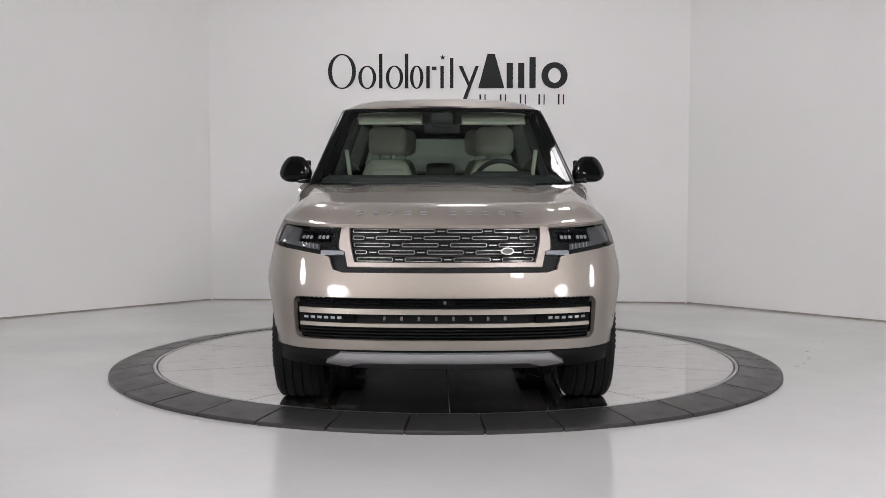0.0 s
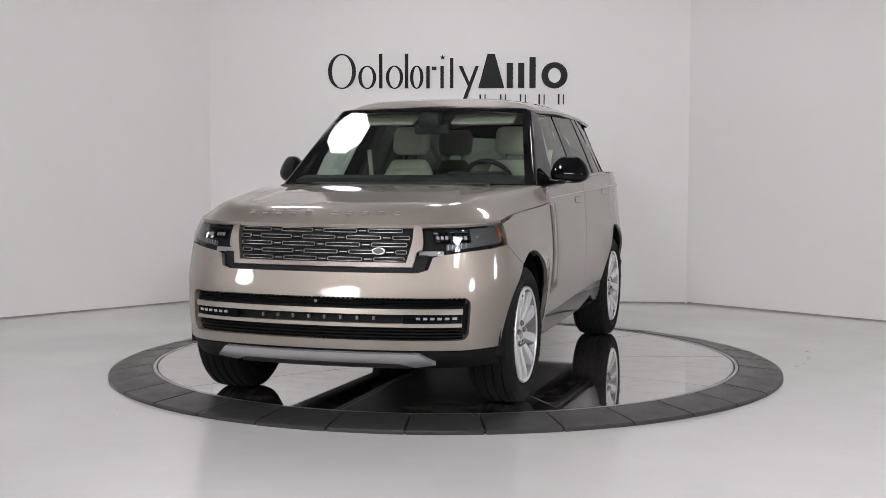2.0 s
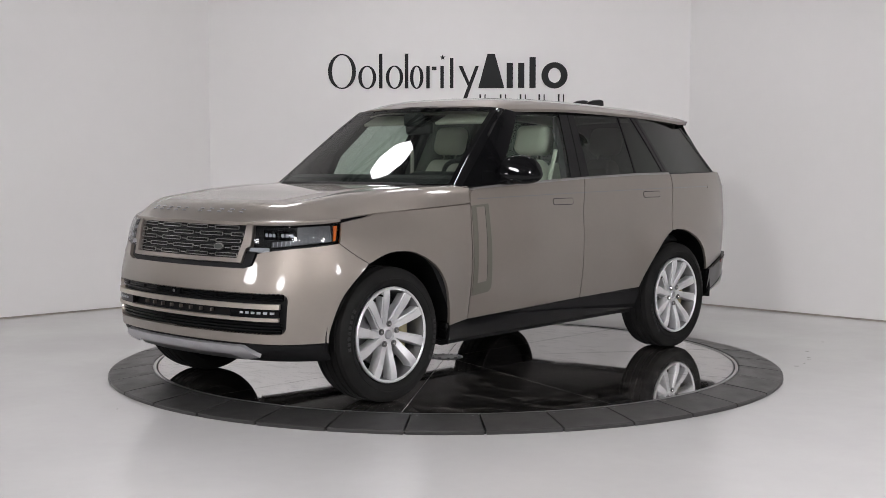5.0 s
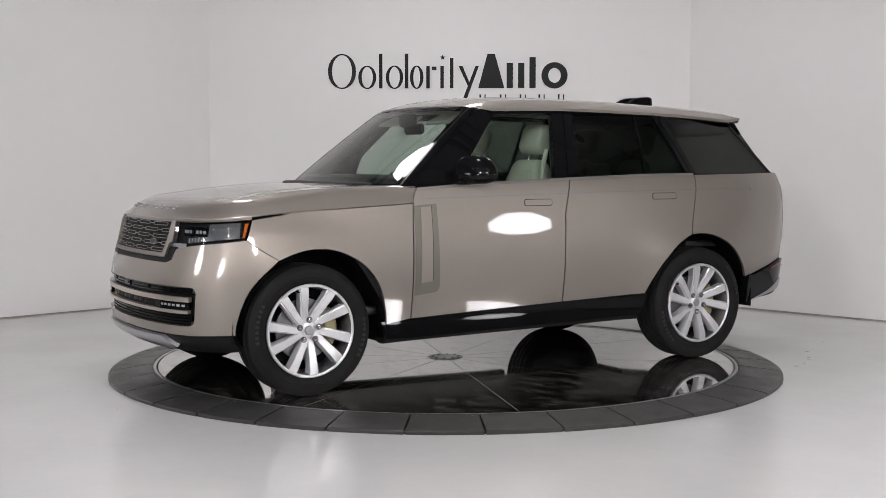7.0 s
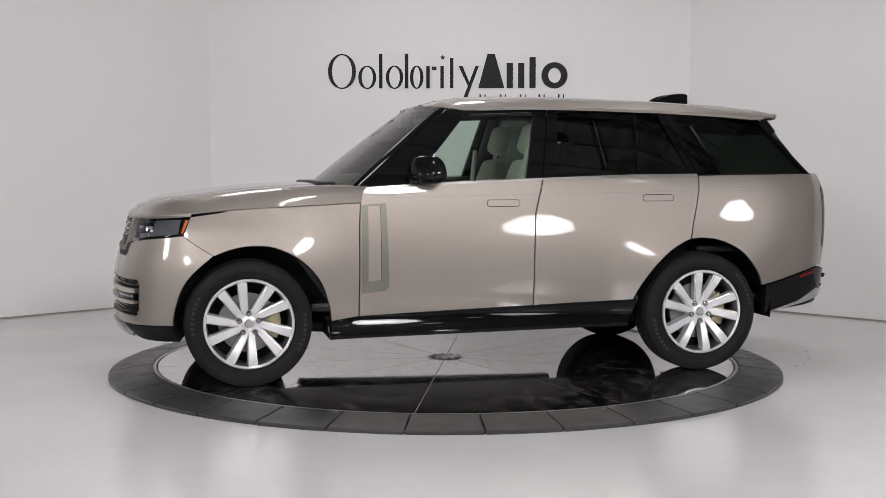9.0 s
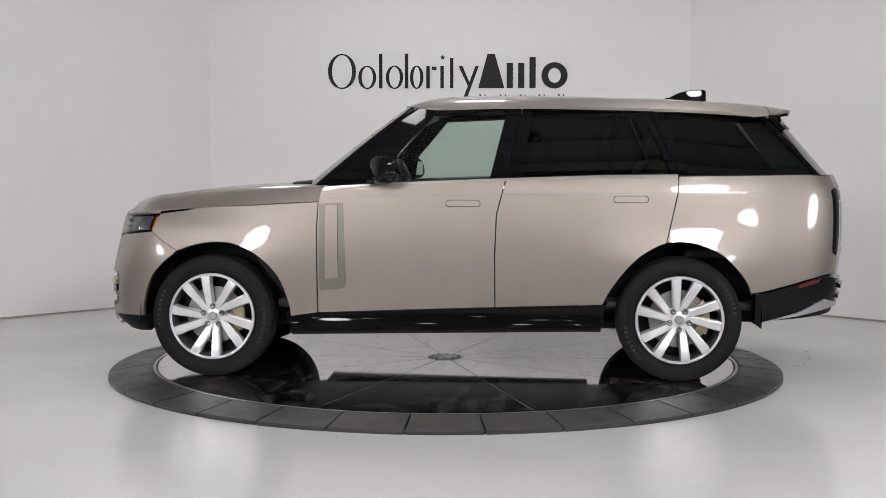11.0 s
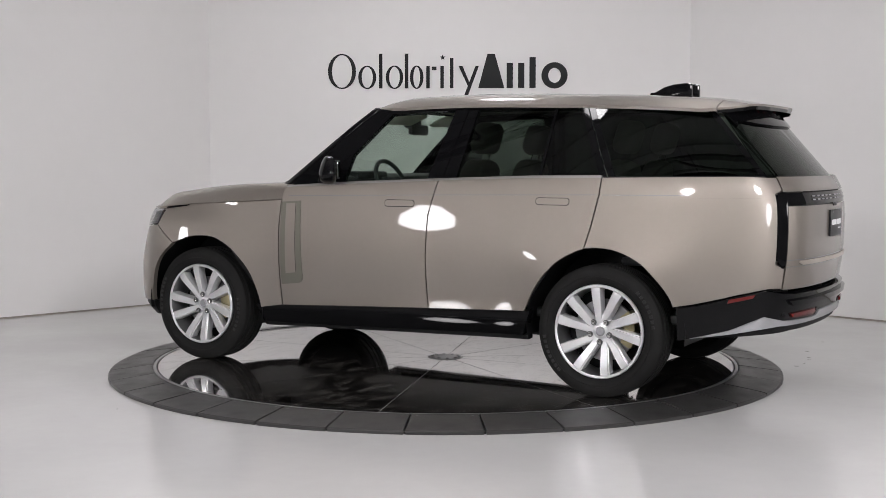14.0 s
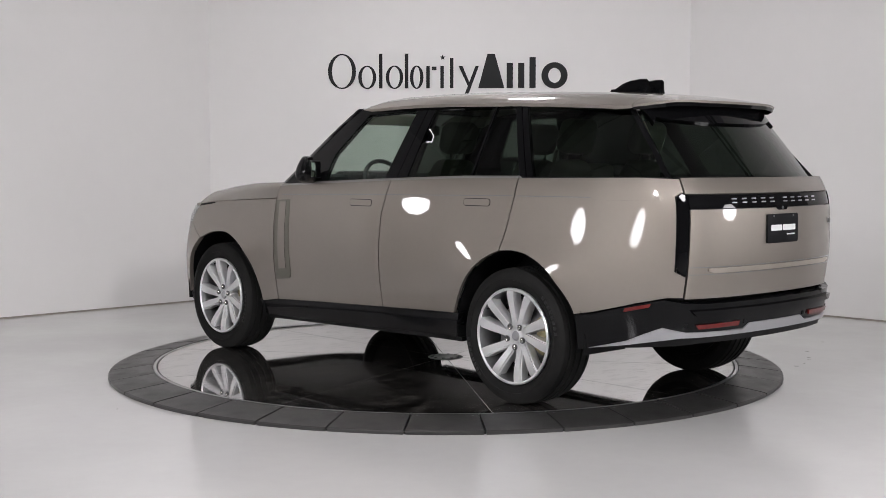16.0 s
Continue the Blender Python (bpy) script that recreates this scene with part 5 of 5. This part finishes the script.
# ---- cabin ----
part("cabin_floor", Shape().box((-0.6, 0, 0.47), (3.4, 1.6, 0.06), 0.02), DASH, car)
part("dashboard", Shape().box((0.62, 0, 1.155), (0.40, 1.60, 0.30), 0.06).box((0.5, 0.4, 1.30), (0.18, 0.40, 0.06), 0.028), DASH, car, "dark dashboard")
part("centre_screen", Shape().box((0.40, 0, 1.12), (0.02, 0.32, 0.17), 0.008, pose(0, 0, 0)), GLOSS_BLACK, car, "black centre screen")
part("centre_console", Shape().box((-0.1, 0, 0.72), (0.95, 0.3, 0.4), 0.05), DASH, car)
part("headliner", skin([(0.2, 0.58), (-2.1, 0.58), (-2.1, -0.58), (0.2, -0.58)], lambda x, y: (x, y, roof(x, y)[2] - 0.05), 0.1, 0.1, rim=0.01), HEADLINER, car, "pale headliner")
part("cargo_floor", Shape().box((-2.0, 0, 0.8), (0.9, 1.5, 0.05), 0.02), DASH, car)


def shoulder(w, lean):
    """A backrest that narrows towards its rounded top."""
    bm = bmesh.new()
    bmesh.ops.create_cube(bm, size=1, matrix=Matrix.LocRotScale((0, 0, 0.27), None, (0.15, w * 0.95, 0.64)))
    bmesh.ops.subdivide_edges(bm, edges=[e for e in bm.edges if abs(e.verts[0].co.z - e.verts[1].co.z) > 0.3], cuts=3)
    bmesh.ops.bevel(bm, geom=[e for e in bm.edges if e.calc_face_angle(0) > 0.5], offset=0.065, segments=5, affect="EDGES", profile=0.5)
    for v in bm.verts:
        k = 1 - 0.42 * smooth(0.22, 0.62, v.co.z) ** 1.5
        v.co.y *= k
    return Shape().add_bm(bm, lean)


def seat(x, y, w, dark=False):
    m = DASH if dark else CREAM
    s = Shape().box((x + 0.12, y, 0.80), (0.54, w, 0.17), 0.06, seg=3)
    lean = Matrix.Translation((x - 0.13, y, 0.84)) @ Euler((0, radians(-17), 0)).to_matrix().to_4x4()
    ob = part("seat", s, m, car, "cream leather seat" if not dark else "dark leather seat", 50)
    part("backrest", shoulder(w, lean).box((0.058, 0, 0.44), (0.05, w * 0.48, 0.13), 0.024, lean, 3).box((0.055, 0, 0.32), (0.05, w * 0.55, 0.13), 0.024, lean, 3).box((0.05, w * 0.4, 0.16), (0.12, w * 0.18, 0.36), 0.04, lean, 4).box((0.05, -w * 0.4, 0.16), (0.12, w * 0.18, 0.36), 0.04, lean, 4), m, ob, sharp=50)
    part("headrest", Shape().box((0.02, 0, 0.735), (0.12, 0.285, 0.215), 0.075, lean, 6), m, ob, sharp=80)
    for d in (-0.06, 0.06):
        part("headrest_post", Shape().tube([lean @ Vector((0, d, 0.55)), lean @ Vector((0, d, 0.68))], 0.008, 8), CHROME, ob)
    return ob


for y in (0.40, -0.40):
    seat(-0.15, y, 0.52)
    seat(-1.12, y * 0.86, 0.42)
part("rear_centre_seat", Shape().box((-1.3, 0, 1.0), (0.14, 0.32, 0.45), 0.05).box((-1.33, 0, 1.32), (0.09, 0.24, 0.13), 0.04), CREAM, car, "cream leather seat", 50)
sw = Shape()
ring_m = Matrix.Translation((0.26, 0.40, 1.235)) @ Euler((0, radians(-66), 0)).to_matrix().to_4x4()
sw.tube([ring_m @ Vector((0.18 * math.cos(2 * math.pi * k / 36), 0.18 * math.sin(2 * math.pi * k / 36), 0)) for k in range(36)], 0.016, 8, True)
steer = part("steering_wheel", sw, DASH, car, "dark leather steering wheel", 60)
part("steering_boss", Shape().box((0, 0, -0.02), (0.13, 0.16, 0.05), 0.02, ring_m).box((0, 0.1, -0.01), (0.035, 0.14, 0.02), 0.008, ring_m).box((0, -0.1, -0.01), (0.035, 0.14, 0.02), 0.008, ring_m).box((-0.1, 0, -0.01), (0.14, 0.035, 0.02), 0.008, ring_m), DASH, steer)
part("rear_view_mirror", Shape().box((0.28, 0, 1.62), (0.04, 0.25, 0.075), 0.02).box((0.33, 0, 1.68), (0.08, 0.16, 0.1), 0.03), DASH, car)
for sg in (1, -1):
    part("sun_visor", Shape().box((0, 0, 0), (0.15, 0.44, 0.022), 0.01, Matrix.Translation((0.20, sg * 0.355, 1.685)) @ Matrix.Rotation(radians(24), 4, "Y"), 3), CREAM, car, "pale sun visor")
    F = SIDES[0][1] if sg > 0 else SIDES[1][1]
    part("door_card", skin(S([(0.72, 0.5), (-0.95, 0.55), (-1.05, 0.8), (-1.35, 0.98), (-1.35, 1.24), (0.72, 1.18)]), F(body), 0.2, 0.1, rim=0.02, off=-0.1), CREAM, car, "cream door lining")
    belt = [(-0.36, sg * 0.70, 1.48), (-0.32, sg * 0.66, 1.2), (-0.2, sg * 0.6, 0.9)]
    part("seat_belt", Shape().tube(belt, 0.016, 6), CREAM, car)
    part("pillar_lining", Shape().tube([(-0.47, sg * 0.62, 1.70), (-0.38, sg * 0.78, 1.25)], 0.035, 8), DASH, car)


def motions():
    """The table turns with the car on it."""
    rows_car, rows_disc = [], []
    for t, deg in enumerate(TURN):
        turn = Matrix.Rotation(radians(-90 - deg), 4, "Z")
        rows_car.append((float(t), Matrix.Translation((0, 0, TABLE_Z)) @ turn @ Matrix.Translation(CAR_OFFSET)))
        rows_disc.append((float(t), pose(0, 0, TABLE_Z, 0, 0, -deg)))
    walk(car, rows_car)
    walk(disc, rows_disc)


motions()
